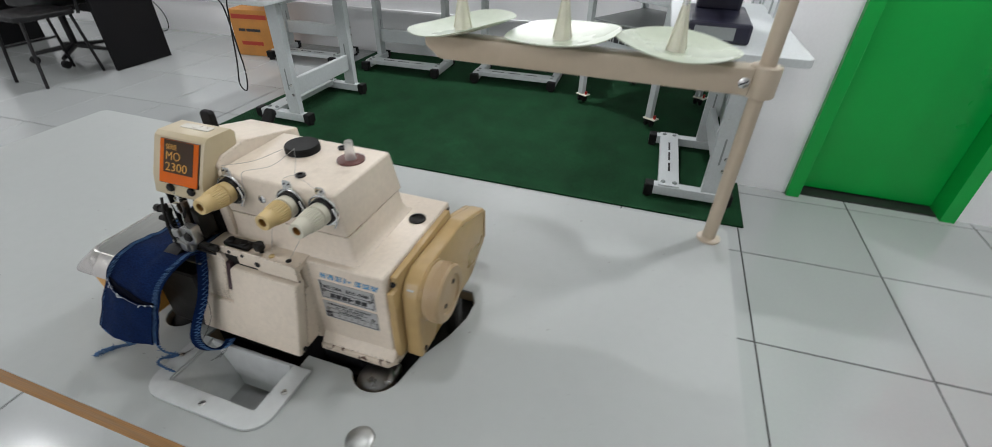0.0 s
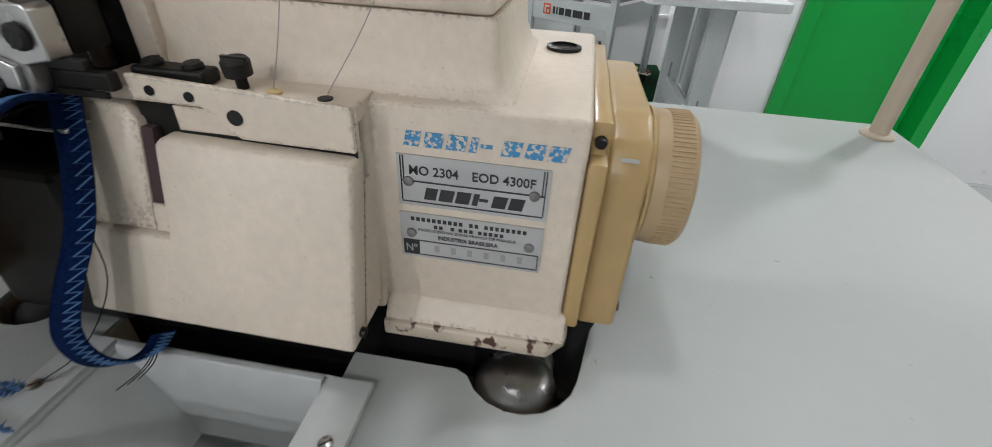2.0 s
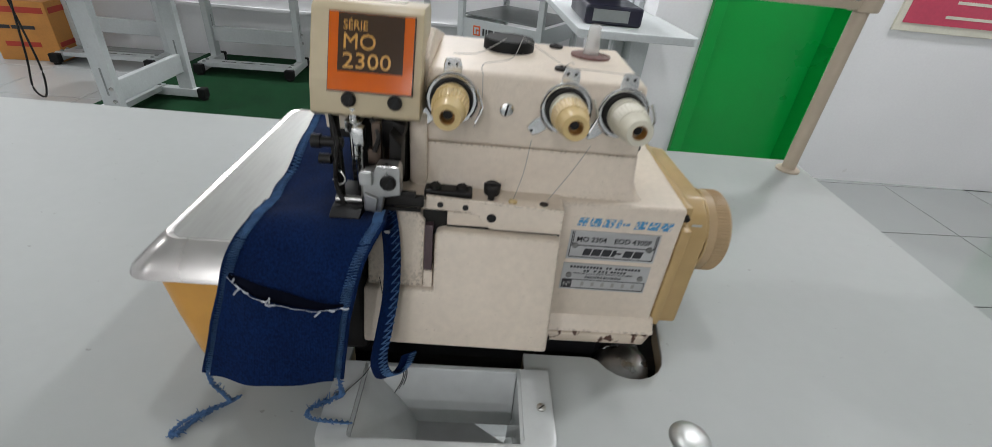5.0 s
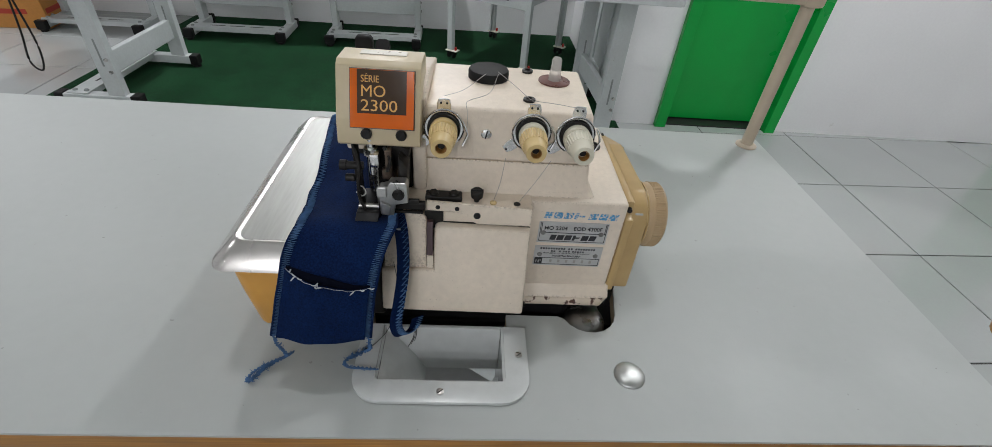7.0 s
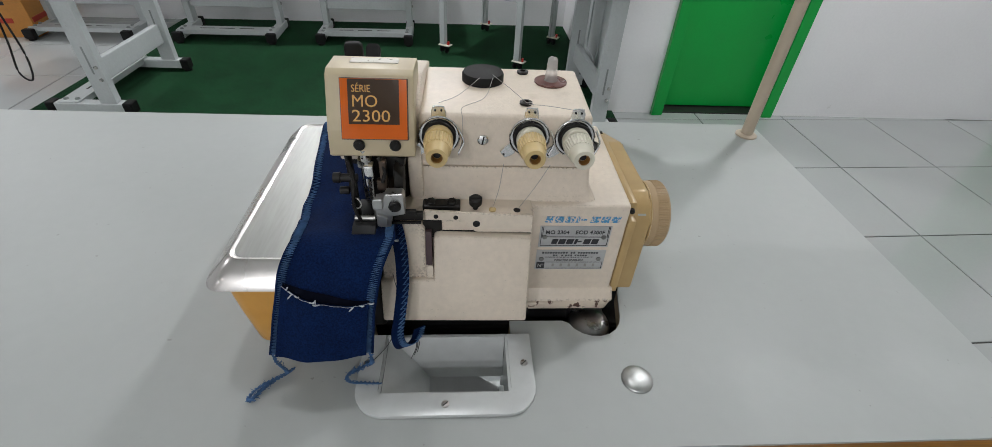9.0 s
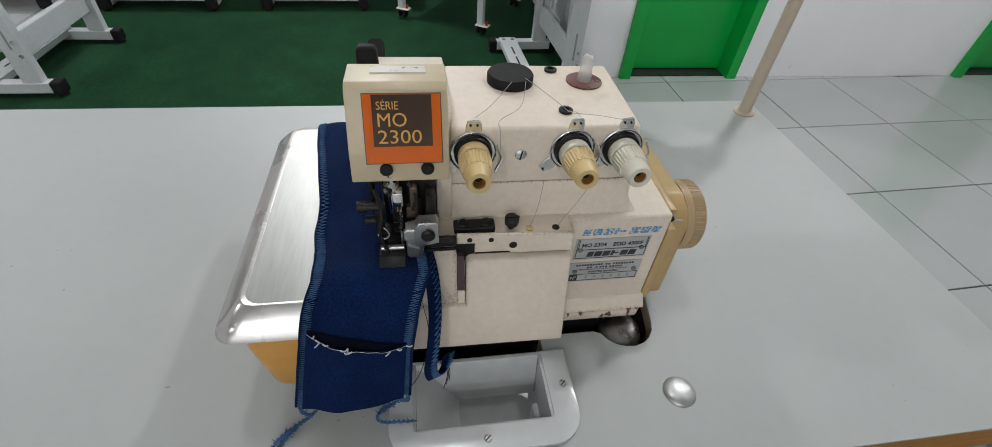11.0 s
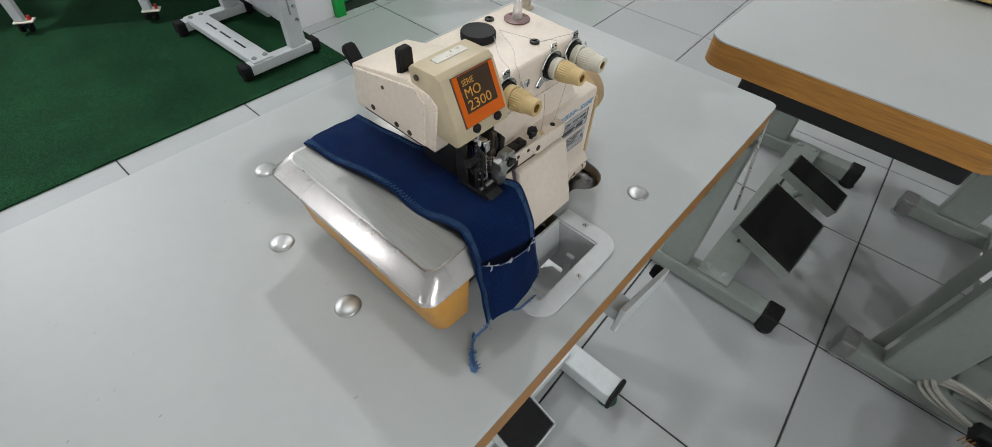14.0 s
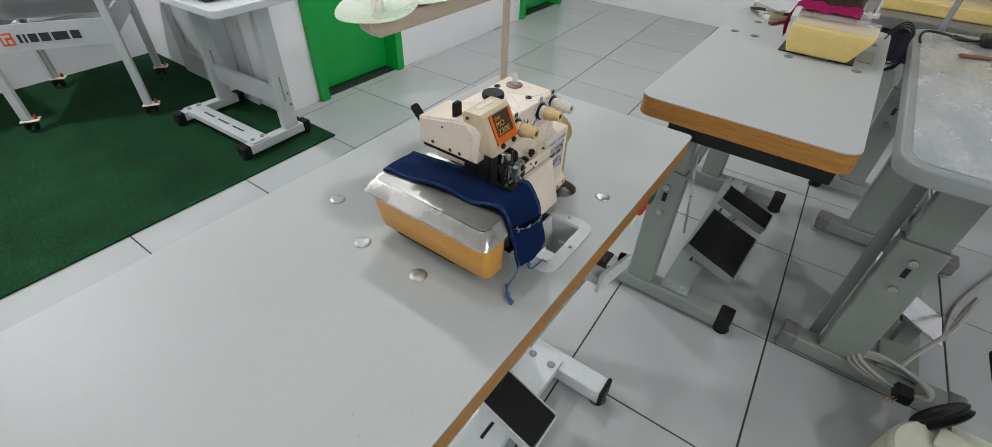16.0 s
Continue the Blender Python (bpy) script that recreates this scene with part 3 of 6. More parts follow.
def slab(outer, holes, z0, z1):
    """A plate with holes right through it."""
    bm = bmesh.new()
    edges = []
    for loop in (outer, *holes):
        vs = [bm.verts.new((x, y, z1)) for x, y in loop]
        edges += [bm.edges.new((vs[i], vs[(i + 1) % len(vs)])) for i in range(len(vs))]
    bmesh.ops.triangle_fill(bm, use_beauty=True, use_dissolve=False, edges=edges)
    got = bmesh.ops.extrude_face_region(bm, geom=list(bm.faces))
    bmesh.ops.translate(bm, vec=(0, 0, z0 - z1), verts=[v for v in got["geom"] if isinstance(v, bmesh.types.BMVert)])
    return bm


def arc(cx, cy, r, a0, a1, n=8):
    return [(cx + r * math.cos(radians(a0 + (a1 - a0) * i / n)), cy + r * math.sin(radians(a0 + (a1 - a0) * i / n))) for i in range(n + 1)]


WELL = ([(0.685, 1.232), (0.781, 1.232), (0.781, 1.284), (0.786, 1.284), (0.786, 1.300), (0.832, 1.300)] + arc(0.860, 1.308, 0.025, 205, 350)
        + [(0.890, 1.335), (0.906, 1.37), (0.914, 1.40), (0.914, 1.425), (0.905, 1.44), (0.607, 1.44)] + arc(0.626, 1.302, 0.019, 180, 350) + [(0.672, 1.300), (0.672, 1.284), (0.685, 1.284)])
mt = thing("sewing_table", (0.6, 1.43, 0), "white laminate sewing table with brown wood edge on pale steel stand", "table")
OUT = rounded(TX0, TX1, TY0, TY1, 0.012, 4)
part("tabletop", slab(OUT, [WELL], TOP - 0.0025, TOP), LAMINATE, mt, "white laminate tabletop with a machine cut-out")
IN = rounded(TX0 + 0.003, TX1 - 0.003, TY0 + 0.003, TY1 - 0.003, 0.010, 4)
part("core_board", slab(IN, [WELL], TOP - 0.036, TOP - 0.0027), UNDER, mt, "chipboard core")
part("edge_band", slab(OUT, [IN], TOP - 0.037, TOP - 0.0027), EDGE, mt, "brown wood-grain edge band")


def stand_parts(cx, cy, half, rail, mat, parent, foot_mat, up_w=0.09, beam=True, top_z=TOP - 0.038, upright_y=0.09, cap=0.045, cap_mat=None):
    for sx in (-1, 1):
        x = cx + sx * half
        rl = part("foot_rail", box(x - 0.03, x + 0.03, cy - rail + cap * 0.7, cy + rail - cap * 0.7, 0.022, 0.072, 0.005), mat, parent)
        for sy in (-1, 1):
            y = cy + sy * rail
            part("end_cap", box(x - 0.034, x + 0.034, min(y, y - sy * cap), max(y, y - sy * cap), 0.018, 0.077, 0.007), cap_mat or RUBBER, rl, "grey rubber end cap" if cap_mat else "black rubber end cap")
            part("levelling_foot", lathe([(0.024, 0), (0.026, 0.006), (0.018, 0.014), (0.008, 0.02)], (x, y - sy * 0.02, 0), seg=18), foot_mat, rl)
        y0 = cy + upright_y
        u = part("upright", merge(box(x - 0.024, x + 0.024, y0 - up_w / 2, y0 + up_w / 2, 0.072, 0.50, 0.006), box(x - 0.018, x + 0.018, y0 - up_w / 2 + 0.008, y0 + up_w / 2 - 0.008, 0.50, top_z - 0.004, 0.004)), mat, parent)
        for z in (0.36, 0.45):
            part("bolt", rod((x + sx * 0.024, y0, z), (x + sx * 0.032, y0, z), 0.010, seg=8), STEEL, u)
            part("bolt", rod((x - sx * 0.024, y0, z), (x - sx * 0.032, y0, z), 0.010, seg=8), STEEL, u)
        part("slot", box(x - 0.0255, x + 0.0255, y0 - 0.006, y0 + 0.006, 0.40, 0.43), BLACK, u)
        part("top_bracket", box(x - 0.03, x + 0.03, cy - 0.17, cy + 0.17, top_z - 0.004, top_z - 0.0005, 0.001), mat, parent)
    if beam:
        part("cross_beam", box(cx - half + 0.024, cx + half - 0.024, cy + upright_y - 0.015, cy + upright_y + 0.015, 0.40, 0.48, 0.004), mat, parent)


def pedal(corner, size, tilt, rz, parent, mat, name="pedal"):
    """A tilted foot pedal with a black rubber pad on a sheet-steel tray."""
    w, d = size
    m = Matrix.Translation(corner) @ Matrix.Rotation(radians(rz), 4, "Z") @ Matrix.Rotation(radians(tilt), 4, "X")
    tray = merge(box(-w / 2, w / 2, -d / 2, d / 2, -0.012, -0.006, 0.001), box(-w / 2, w / 2, -d / 2 - 0.004, -d / 2, -0.03, 0.002), box(-w / 2 - 0.004, -w / 2, -d / 2, d / 2, -0.03, 0.0), box(w / 2, w / 2 + 0.004, -d / 2, d / 2, -0.03, 0.0))
    bmesh.ops.transform(tray, matrix=m, verts=tray.verts)
    p = part(name, tray, mat, parent, "sheet-steel foot pedal")
    pad = box(-w / 2 + 0.003, w / 2 - 0.003, -d / 2 + 0.003, d / 2 - 0.003, -0.006, 0.003, 0.002)
    bmesh.ops.transform(pad, matrix=m, verts=pad.verts)
    part("rubber_pad", pad, RUBBER, p, "ribbed black rubber pad")
    post = tube([m @ Vector((0, 0, -0.012)), m @ Vector((0, 0.0, -0.05)), Vector((corner[0], corner[1] + 0.06, 0.07))], 0.012, 8, 4)
    part("pedal_arm", post, mat, p)
    return p


stand_parts(0.605, 1.395, 0.41, 0.235, PALE_STEEL, mt, GREENP, cap=0.012)
slotted_plate(0.2, 1.01, 1.30, 1.40, 0.074, mt, PALE_STEEL, 6)
pedal((0.775, 1.295, 0.17), (0.105, 0.16), 22, 0, mt, PALE_STEEL)
links = []
for k in range(34):
    z = 0.715 - 0.0165 * k
    ring = [(0.0042 * math.cos(a), 0.0, 0.0105 * math.sin(a)) for a in [i * math.pi / 6 for i in range(13)]]
    links.append(tube([(0.815 + (p[0] if k % 2 else 0), 1.425 + (0 if k % 2 else p[0]), z + p[2]) for p in ring], 0.0011, 5, 1))
part("chain", merge(*links), STEEL, mt, "thin steel pull chain")

# switch box hanging under the front edge
sb = thing("switch_box", (1.05, 1.21, 0.68), "beige switch box with red and green push buttons under the tabletop", "switch")
part("housing", box(0.972, 1.077, 1.205, 1.27, 0.648, 0.7215, 0.006), CREAM_PLASTIC, sb)
part("button", box(0.986, 1.016, 1.196, 1.206, 0.672, 0.712, 0.004), RED, sb, "red stop button")
part("button", box(1.030, 1.060, 1.196, 1.206, 0.672, 0.712, 0.004), GREENP, sb, "green start button")

# knee lever arm
kl = thing("knee_lever", (0.8, 1.2, 0.65), "flat pale steel lever arm with small black knob below the table", "lever")
part("front_arm", merge(prism([(0.765, 0.668), (0.905, 0.614), (0.915, 0.640), (0.775, 0.700)], 1.174, 1.181, "y", 0.001), box(0.775, 0.80, 1.1812, 1.25, 0.672, 0.690, 0.001)), PALE_STEEL, kl)
part("knob", lathe([(0.0, 0), (0.009, 0), (0.010, 0.006), (0.008, 0.012), (0, 0.013)], (0.905, 1.1815, 0.632), (0, 1, 0), 16), RUBBER, kl, "black rubber knob", 40)
part("hanger", box(0.776, 0.799, 1.2505, 1.262, 0.672, 0.7235, 0.002), PALE_STEEL, kl)

# dome plugs let into the top
for x, y in ((0.882, 1.241), (0.559, 1.359), (0.558, 1.469), (0.604, 1.580)):
    solid("dome_plug", lathe([(0.0124, 0), (0.0124, 0.0006), (0.0112, 0.0018), (0.0075, 0.0030), (0.0035, 0.0035), (0, 0.0036)], (x, y, TOP), seg=28), PLUG_STEEL, (x, y, TOP), "shiny domed steel plug set into the white tabletop", "plug", "dome plugs in the tabletop", smooth=60)

# the waste chute in front of the machine
ct = thing("waste_chute", (0.735, 1.245, TOP), "white moulded plastic waste chute screwed into the tabletop", "chute")
CHUTE = surface("glossy_white_plastic", (0.55, 0.57, 0.565), 0.18, var=0.02, scale=6)
RIM = rounded(0.667, 0.801, 1.213, 1.2838, 0.022, 6, (1, 1, 0, 0))
rim = slab(RIM, [rounded(0.6835, 0.7825, 1.2305, 1.2836, 0.004, 3, (1, 1, 0, 0))], TOP + 0.0002, TOP + 0.0034)
round_edges(rim, 0.0015, 3, [e for e in rim.edges if min(v.co.z for v in e.verts) > TOP + 0.003 and len(e.link_faces) == 2 and e.calc_face_angle() > 0.8])
part("rim", rim, CHUTE, ct, smooth=50)
part("front_wall", box(0.6835, 0.7825, 1.2305, 1.2325, 0.690, TOP + 0.0015), CHUTE, ct)
part("side_wall", box(0.7805, 0.7825, 1.2327, 1.2836, 0.690, TOP + 0.0015), CHUTE, ct)
part("side_wall", box(0.6835, 0.6855, 1.2327, 1.2836, 0.690, TOP + 0.0015), CHUTE, ct)
part("slope", prism([(0.6857, 0.7600), (0.6930, 0.7560), (0.7100, 0.7330), (0.7180, 0.7190), (0.7150, 0.7190), (0.6857, 0.7540)], 1.2327, 1.2834, "y"), CHUTE, ct, smooth=60)
part("back_wall", prism([(1.2834, 0.7640), (1.2834, 0.7600), (1.2750, 0.7190), (1.2725, 0.7190), (1.2800, 0.7640)], 0.6857, 0.7803, "x", 0.0008), CHUTE, ct)
part("scrap_guide", prism([(0.640, 1.215), (0.815, 1.215), (0.815, 1.296), (0.640, 1.412)], 0.628, 0.631, "z"), CHUTE, ct, "loose white scrap guide sheet below the opening")
part("guide_leg", box(0.6405, 0.643, 1.216, 1.40, 0.631, 0.7225), CHUTE, ct)
part("guide_leg", box(0.8125, 0.8148, 1.216, 1.230, 0.631, 0.7225), CHUTE, ct)
for x, y in ((0.794, 1.2555), (0.7335, 1.2215), (0.6725, 1.257)):
    screw("screw", (x, y, TOP + 0.0034), (0, 0, 1), 0.0029, ct, STEEL, 0.0008, True, 40)

# ---- thread stand ----
ts = thing("thread_stand", (1.163, 1.648, TOP), "tan painted thread stand with three cream spool dishes", "thread stand")
PX, PY = 1.1655, 1.648
part("base_flange", lathe([(0.0150, 0), (0.0150, 0.002), (0.0130, 0.0035), (0.0092, 0.004)], (PX, PY, TOP), seg=24), TAN_PAINT, ts, smooth=40)
part("pole", rod((PX, PY, TOP + 0.002), (PX, PY, 1.062), 0.0084, seg=20), TAN_PAINT, ts, smooth=40)
part("upper_pole", rod((PX, PY, 1.06), (PX, PY, 1.46), 0.0070, seg=20), CHROME, ts, "bright steel upper tube", smooth=40)
bar = part("cross_bar", merge(prism([(0.765, 0.976), (0.785, 0.960), (PX - 0.012, 0.960), (PX - 0.012, 0.990), (0.765, 0.990)], PY - 0.014, PY + 0.014, "y", 0.003), rod((PX, PY, 0.958), (PX, PY, 0.992), 0.0165, seg=20, r=0.002)), TAN_PAINT, ts, "tan cross bar", smooth=40)
screw("clamp_screw", (PX - 0.02, PY - 0.014, 0.975), (0, -1, 0), 0.006, bar, CHROME, 0.003)
DISH = [(0.0, 0.0016), (0.012, 0.0016), (0.03, 0.0024), (0.05, 0.0052), (0.066, 0.0098), (0.0698, 0.0104), (0.0698, 0.0094), (0.0665, 0.0086), (0.051, 0.0040), (0.03, 0.0011), (0.012, 0.0), (0.0, 0.0)]
for dx, tilt in ((0.808, -9), (0.938, -5), (1.070, 3)):
    o = (dx, PY + 0.012, 0.9925)
    db = lathe(DISH, o, seg=48)
    for v in db.verts:
        rr = math.hypot(v.co.x - o[0], v.co.y - o[1])
        v.co.z += 0.0016 * (rr / 0.067) ** 3 * math.sin(3 * math.atan2(v.co.y - o[1], v.co.x - o[0]) + tilt)
    d = part("spool_dish", turned(db, o, tilt, "Y"), DISH_PLASTIC, ts, "thin greenish cream plastic spool dish", smooth=50)
    part("spindle", rod((o[0], o[1], o[2] + 0.05), (o[0], o[1], o[2] + 0.19), 0.0038, seg=12), CHROME, d, "bright steel spindle")
    pin = merge(lathe([(0.011, 0), (0.010, 0.004), (0.004, 0.035), (0.0025, 0.10), (0, 0.101)], o, seg=14))
    part("spool_pin", pin, CREAM_PLASTIC, d, smooth=40)
    for k in range(4):
        fin = prism([(0.003, 0.003), (0.012, 0.003), (0.004, 0.05), (0.003, 0.05)], -0.0008, 0.0008, "y")
        turned(fin, (0, 0, 0), 90 * k + 20)
        bmesh.ops.translate(fin, vec=o, verts=fin.verts)
        part("fin", fin, CREAM_PLASTIC, d)

# ---- neighbouring tables ----
DARK_PLUG = surface("dull_dark_plug", (0.16, 0.16, 0.155), 0.45, var=0.15, scale=60)
t2 = thing("sewing_table", (1.8, 1.13, 0), "white laminate sewing table with round corners and brown wood edge", "table")
T2O, T2I = rounded(1.313, 2.285, 0.897, 1.357, 0.037, 8), rounded(1.317, 2.281, 0.901, 1.353, 0.033, 8)
T2Z = TOP
part("tabletop", prism(T2O, T2Z - 0.0025, T2Z), LAMINATE, t2)
part("core_board", prism(T2I, T2Z - 0.045, T2Z - 0.0027), UNDER, t2)
part("edge_band", slab(T2O, [T2I], T2Z - 0.047, T2Z - 0.0027), EDGE, t2, "brown wood-grain edge band")
stand_parts(1.885, 1.185, 0.40, 0.235, GREEN_GREY, t2, RUBBER, 0.085, True, T2Z - 0.046, 0.075)
part("drawer", box(1.364, 1.79, 0.917, 1.285, 0.656, 0.7125, 0.004), BLACK, t2, "black drawer box under the top")
slotted_plate(1.47, 2.3, 1.10, 1.19, 0.074, t2, GREEN_GREY, 6)
pedal((1.66, 1.075, 0.20), (0.24, 0.17), 18, -3, t2, GREEN_GREY)
pedal((1.93, 1.06, 0.19), (0.10, 0.18), 18, -3, t2, GREEN_GREY)
part("pull_rod", rod((1.66, 1.2, 0.17), (1.72, 1.28, 0.65), 0.004, seg=8), STEEL, t2)
for x, y in ((1.963, 1.308), (1.954, 1.246), (1.827, 1.124), (1.829, 0.955), (2.116, 1.272), (2.113, 0.937)):
    solid("dome_plug", lathe([(0.0125, 0), (0.0125, 0.001), (0.009, 0.003), (0, 0.0036)], (x, y, TOP), seg=20), DARK_PLUG, (x, y, TOP), "dark grey domed plug in a white tabletop", "plug", "dome plugs in the tabletop", smooth=60)

CLEAR_LID = surface("clear_plastic_sheet", (0.70, 0.68, 0.66), 0.12, var=0.03)
CLEAR_LID.node_tree.nodes["Principled BSDF"].inputs["Alpha"].default_value = 0.24
YELLOW = surface("pale_yellow_painted_casting", (0.66, 0.50, 0.18), 0.35, var=0.05, scale=10)
MAGENTA = surface("magenta_cotton_cloth", (0.44, 0.016, 0.135), 0.9, var=0.15, scale=20, fine=0.2, fine_scale=300, bump=0.5, bump_scale=500, spec=0.2)
m2 = thing("overlock_machine", (1.95, 1.06, TOP), "overlock sewing machine with pale yellow tray and clear lid", "sewing machine")
part("bed_plate", box(1.946, 2.045, 0.975, 1.150, 0.8430, 0.8580, 0.002), STEEL, m2, "steel cloth plate")
part("well", box(1.864, 2.08, 0.968, 1.160, TOP + 0.0005, TOP + 0.004), BLACK, m2, "dark machine well")
part("tray", prism([(0.985, 0.768), (1.140, 0.768), (1.150, 0.80), (1.150, 0.842), (0.945, 0.842), (0.950, 0.825)], 1.845, 1.97, "x", 0.006, 3), YELLOW, m2, "pale yellow tray front", smooth=40)
part("lid", prism([(1.845, 0.843), (1.945, 0.843), (1.945, 0.857), (1.858, 0.857)], 0.946, 1.149, "y", 0.005), CLEAR_LID, m2, "clear plastic lid")
part("head", merge(box(2.06, 2.20, 1.0, 1.16, 0.765, 0.86, 0.01), box(2.05, 2.18, 1.02, 1.15, 0.905, 0.98, 0.012)), YELLOW, m2)
part("gear_block", box(2.045, 2.16, 1.005, 1.155, 0.8605, 0.904, 0.004), BROWN_METAL, m2, "dark oily needle gear")
part("chute_plate", prism(rounded(1.915, 2.030, 0.924, 0.962, 0.006, 4), TOP + 0.0003, TOP + 0.0022), GREEN_GREY, m2, "grey chute plate beside the tray")
for k in range(5):
    part("tray_rib", box(1.8635, 1.8650, 1.030 + 0.012 * k, 1.038 + 0.012 * k, TOP + 0.0005, TOP + 0.0055), DARK_PLUG, m2)
part("presser", merge(rod((1.965, 0.975, 0.866), (1.965, 0.975, 0.95), 0.006), box(1.95, 1.985, 0.962, 0.99, 0.866, 0.874), box(1.955, 1.98, 0.965, 0.985, 0.92, 0.96)), CHROME, m2)
bm = bmesh.new()
rows_ = []
for i in range(22):
    u = max(0.0, (i - 6) / 15)
    drop = max(0.0, (6 - i) / 6)
    row = []
    for j in range(9):
        v = j / 8
        wave = 0.0030 * math.sin(11 * u + 5 * v) + 0.0022 * math.sin(23 * u - 7 * v) + 0.0050 * v * (1 - drop)
        row.append(bm.verts.new((1.925 - 0.012 * drop + (0.085 - 0.030 * drop) * v + 0.004 * math.sin(9 * u + i), 1.166 + 0.010 * math.sin(math.pi * drop) * (1 - 0.4 * v) - 0.164 * u, 0.866 + wave - 0.082 * drop)))
    rows_.append(row)
for a, b in zip(rows_, rows_[1:]):
    for j in range(8):
        bm.faces.new((a[j], a[j + 1], b[j + 1], b[j]))
bmesh.ops.solidify(bm, geom=list(bm.faces), thickness=0.002)
solid("magenta_cloth", bm, MAGENTA, (1.93, 1.06, 0.87), "crumpled magenta cloth draped over the machine lid", "cloth", smooth=60)
sc = thing("hand_tool", (2.0, 1.25, TOP), "brown wooden handled tool and cream clip on the tabletop", "tool")
part("blade", turned(box(2.10, 2.20, 1.205, 1.222, TOP + 0.001, TOP + 0.012, 0.004), (2.15, 1.213, TOP), -25), surface("red_brown_wood", (0.14, 0.05, 0.03), 0.5), sc)
part("clip", turned(merge(box(2.16, 2.27, 1.222, 1.227, TOP + 0.001, TOP + 0.018, 0.001), box(2.16, 2.27, 1.245, 1.250, TOP + 0.001, TOP + 0.018, 0.001), *[box(2.162 + 0.025 * k, 2.167 + 0.025 * k, 1.227, 1.245, TOP + 0.001, TOP + 0.016) for k in range(5)]), (2.215, 1.235, TOP), -28), CREAM_PLASTIC, sc)
lc = thing("lead_coil", (2.1, 0.86, 0.6), "coil of black leads hanging beside the table end", "cable")
for k in range(6):
    cz, ry, rz = 0.715 - 0.004 * k, 0.030 + 0.0040 * k, 0.060 + 0.008 * (k % 4)
    pts = [(2.318 + 0.010 * k + 0.02 * math.sin(a + k), 0.868 + ry * math.cos(a), cz + rz * math.sin(a) + 0.006 * math.cos(2 * a + k)) for a in [i * math.pi / 6 for i in range(13)]]
    part("lead", tube(pts, 0.0024, 6, 4), BLACK, lc)
part("lead", tube([(2.20, 0.912, TOP + 0.003), (2.26, 0.905, TOP + 0.003), (2.295, 0.892, TOP + 0.004), (2.318, 0.872, 0.745), (2.330, 0.868, 0.66)], 0.0024, 6, 4), BLACK, lc)
gc = thing("grey_leads", (2.2, 1.3, TOP), "bundle of grey and black leads lying on the tabletop", "cable")
for k in range(3):
    part("lead", tube([(2.26, 1.33 - 0.01 * k, TOP + 0.006), (2.2, 1.31, TOP + 0.02 + 0.008 * k), (2.17, 1.27 - 0.01 * k, TOP + 0.03), (2.22, 1.22, TOP + 0.015), (2.26, 1.2, TOP + 0.007)], 0.0055, 6), CABLE_GREY if k else BLACK, gc)

# table with a zinc-covered top
t3 = thing("zinc_table", (1.8, 0.6, 0), "work table covered in worn spangled zinc sheet with rounded grey edge", "table")
part("tabletop", prism(rounded(1.352, 2.450, 0.36, 0.838, 0.06, 8), TOP - 0.04, TOP - 0.001, "z", 0.006), GREY_STEEL, t3, "rounded grey tabletop")
part("zinc_sheet", prism(rounded(1.372, 2.430, 0.38, 0.818, 0.045, 8), TOP - 0.0008, TOP + 0.0005), GALV, t3, "worn zinc sheet")
stand_parts(1.905, 0.585, 0.355, 0.23, GREEN_GREY, t3, GREY_STEEL, 0.105, True, TOP - 0.041, 0.08, cap_mat=DARK_PLUG)
part("shiny_pedal", merge(turned(box(1.63, 1.76, 0.46, 0.60, 0.18, 0.186, 0.001), (1.7, 0.5, 0.18), 25, "X")), FOIL, t3, "shiny foil-covered pedal")
part("shiny_pedal", turned(box(1.76, 1.86, 0.605, 0.675, 0.235, 0.240, 0.001), (1.81, 0.64, 0.235), 25, "X"), FOIL, t3, "small shiny foil-covered pedal")
part("pedal_arm", tube([(1.81, 0.645, 0.234), (1.80, 0.60, 0.20), (1.78, 0.55, 0.079)], 0.007, 8, 4), GREEN_GREY, t3)
part("pedal_post", box(1.68, 1.72, 0.50, 0.54, 0.074, 0.185, 0.002), GREEN_GREY, t3)
slotted_plate(1.55, 2.26, 0.47, 0.57, 0.074, t3, GREEN_GREY, 5)
part("cable_tray", box(1.60, 1.612, 0.715, 0.745, 0.0, 0.715, 0.002), GREEN_GREY, t3)
part("chain", tube([(1.72, 0.70, 0.70), (1.71, 0.68, 0.45), (1.70, 0.6, 0.24)], 0.005, 6), STEEL, t3)
tl = thing("tool", (2.1, 0.7, TOP), "reddish wooden stick lying on the zinc sheet", "tool")
part("stick", turned(box(2.11, 2.26, 0.650, 0.664, TOP + 0.001, TOP + 0.011, 0.004), (2.185, 0.657, TOP), -70), surface("dark_reddish_wood", (0.17, 0.06, 0.03), 0.5, var=0.15, scale=40), tl)
bk = thing("black_leads", (2.2, 0.7, TOP), "tangle of black leads with an inline plug on the zinc top", "cable")
part("lead", tube([(2.235, 0.822, TOP + 0.004), (2.27, 0.826, TOP + 0.012), (2.33, 0.812, TOP + 0.016), (2.36, 0.760, TOP + 0.010), (2.34, 0.715, TOP + 0.006), (2.37, 0.66, TOP + 0.006), (2.39, 0.60, TOP + 0.008), (2.33, 0.55, TOP + 0.006)], 0.004, 6), BLACK, bk)
part("lead", tube([(2.38, 0.735, TOP + 0.006), (2.33, 0.69, TOP + 0.012), (2.36, 0.63, TOP + 0.014), (2.40, 0.58, TOP + 0.006), (2.38, 0.50, TOP + 0.006)], 0.004, 6), BLACK, bk)
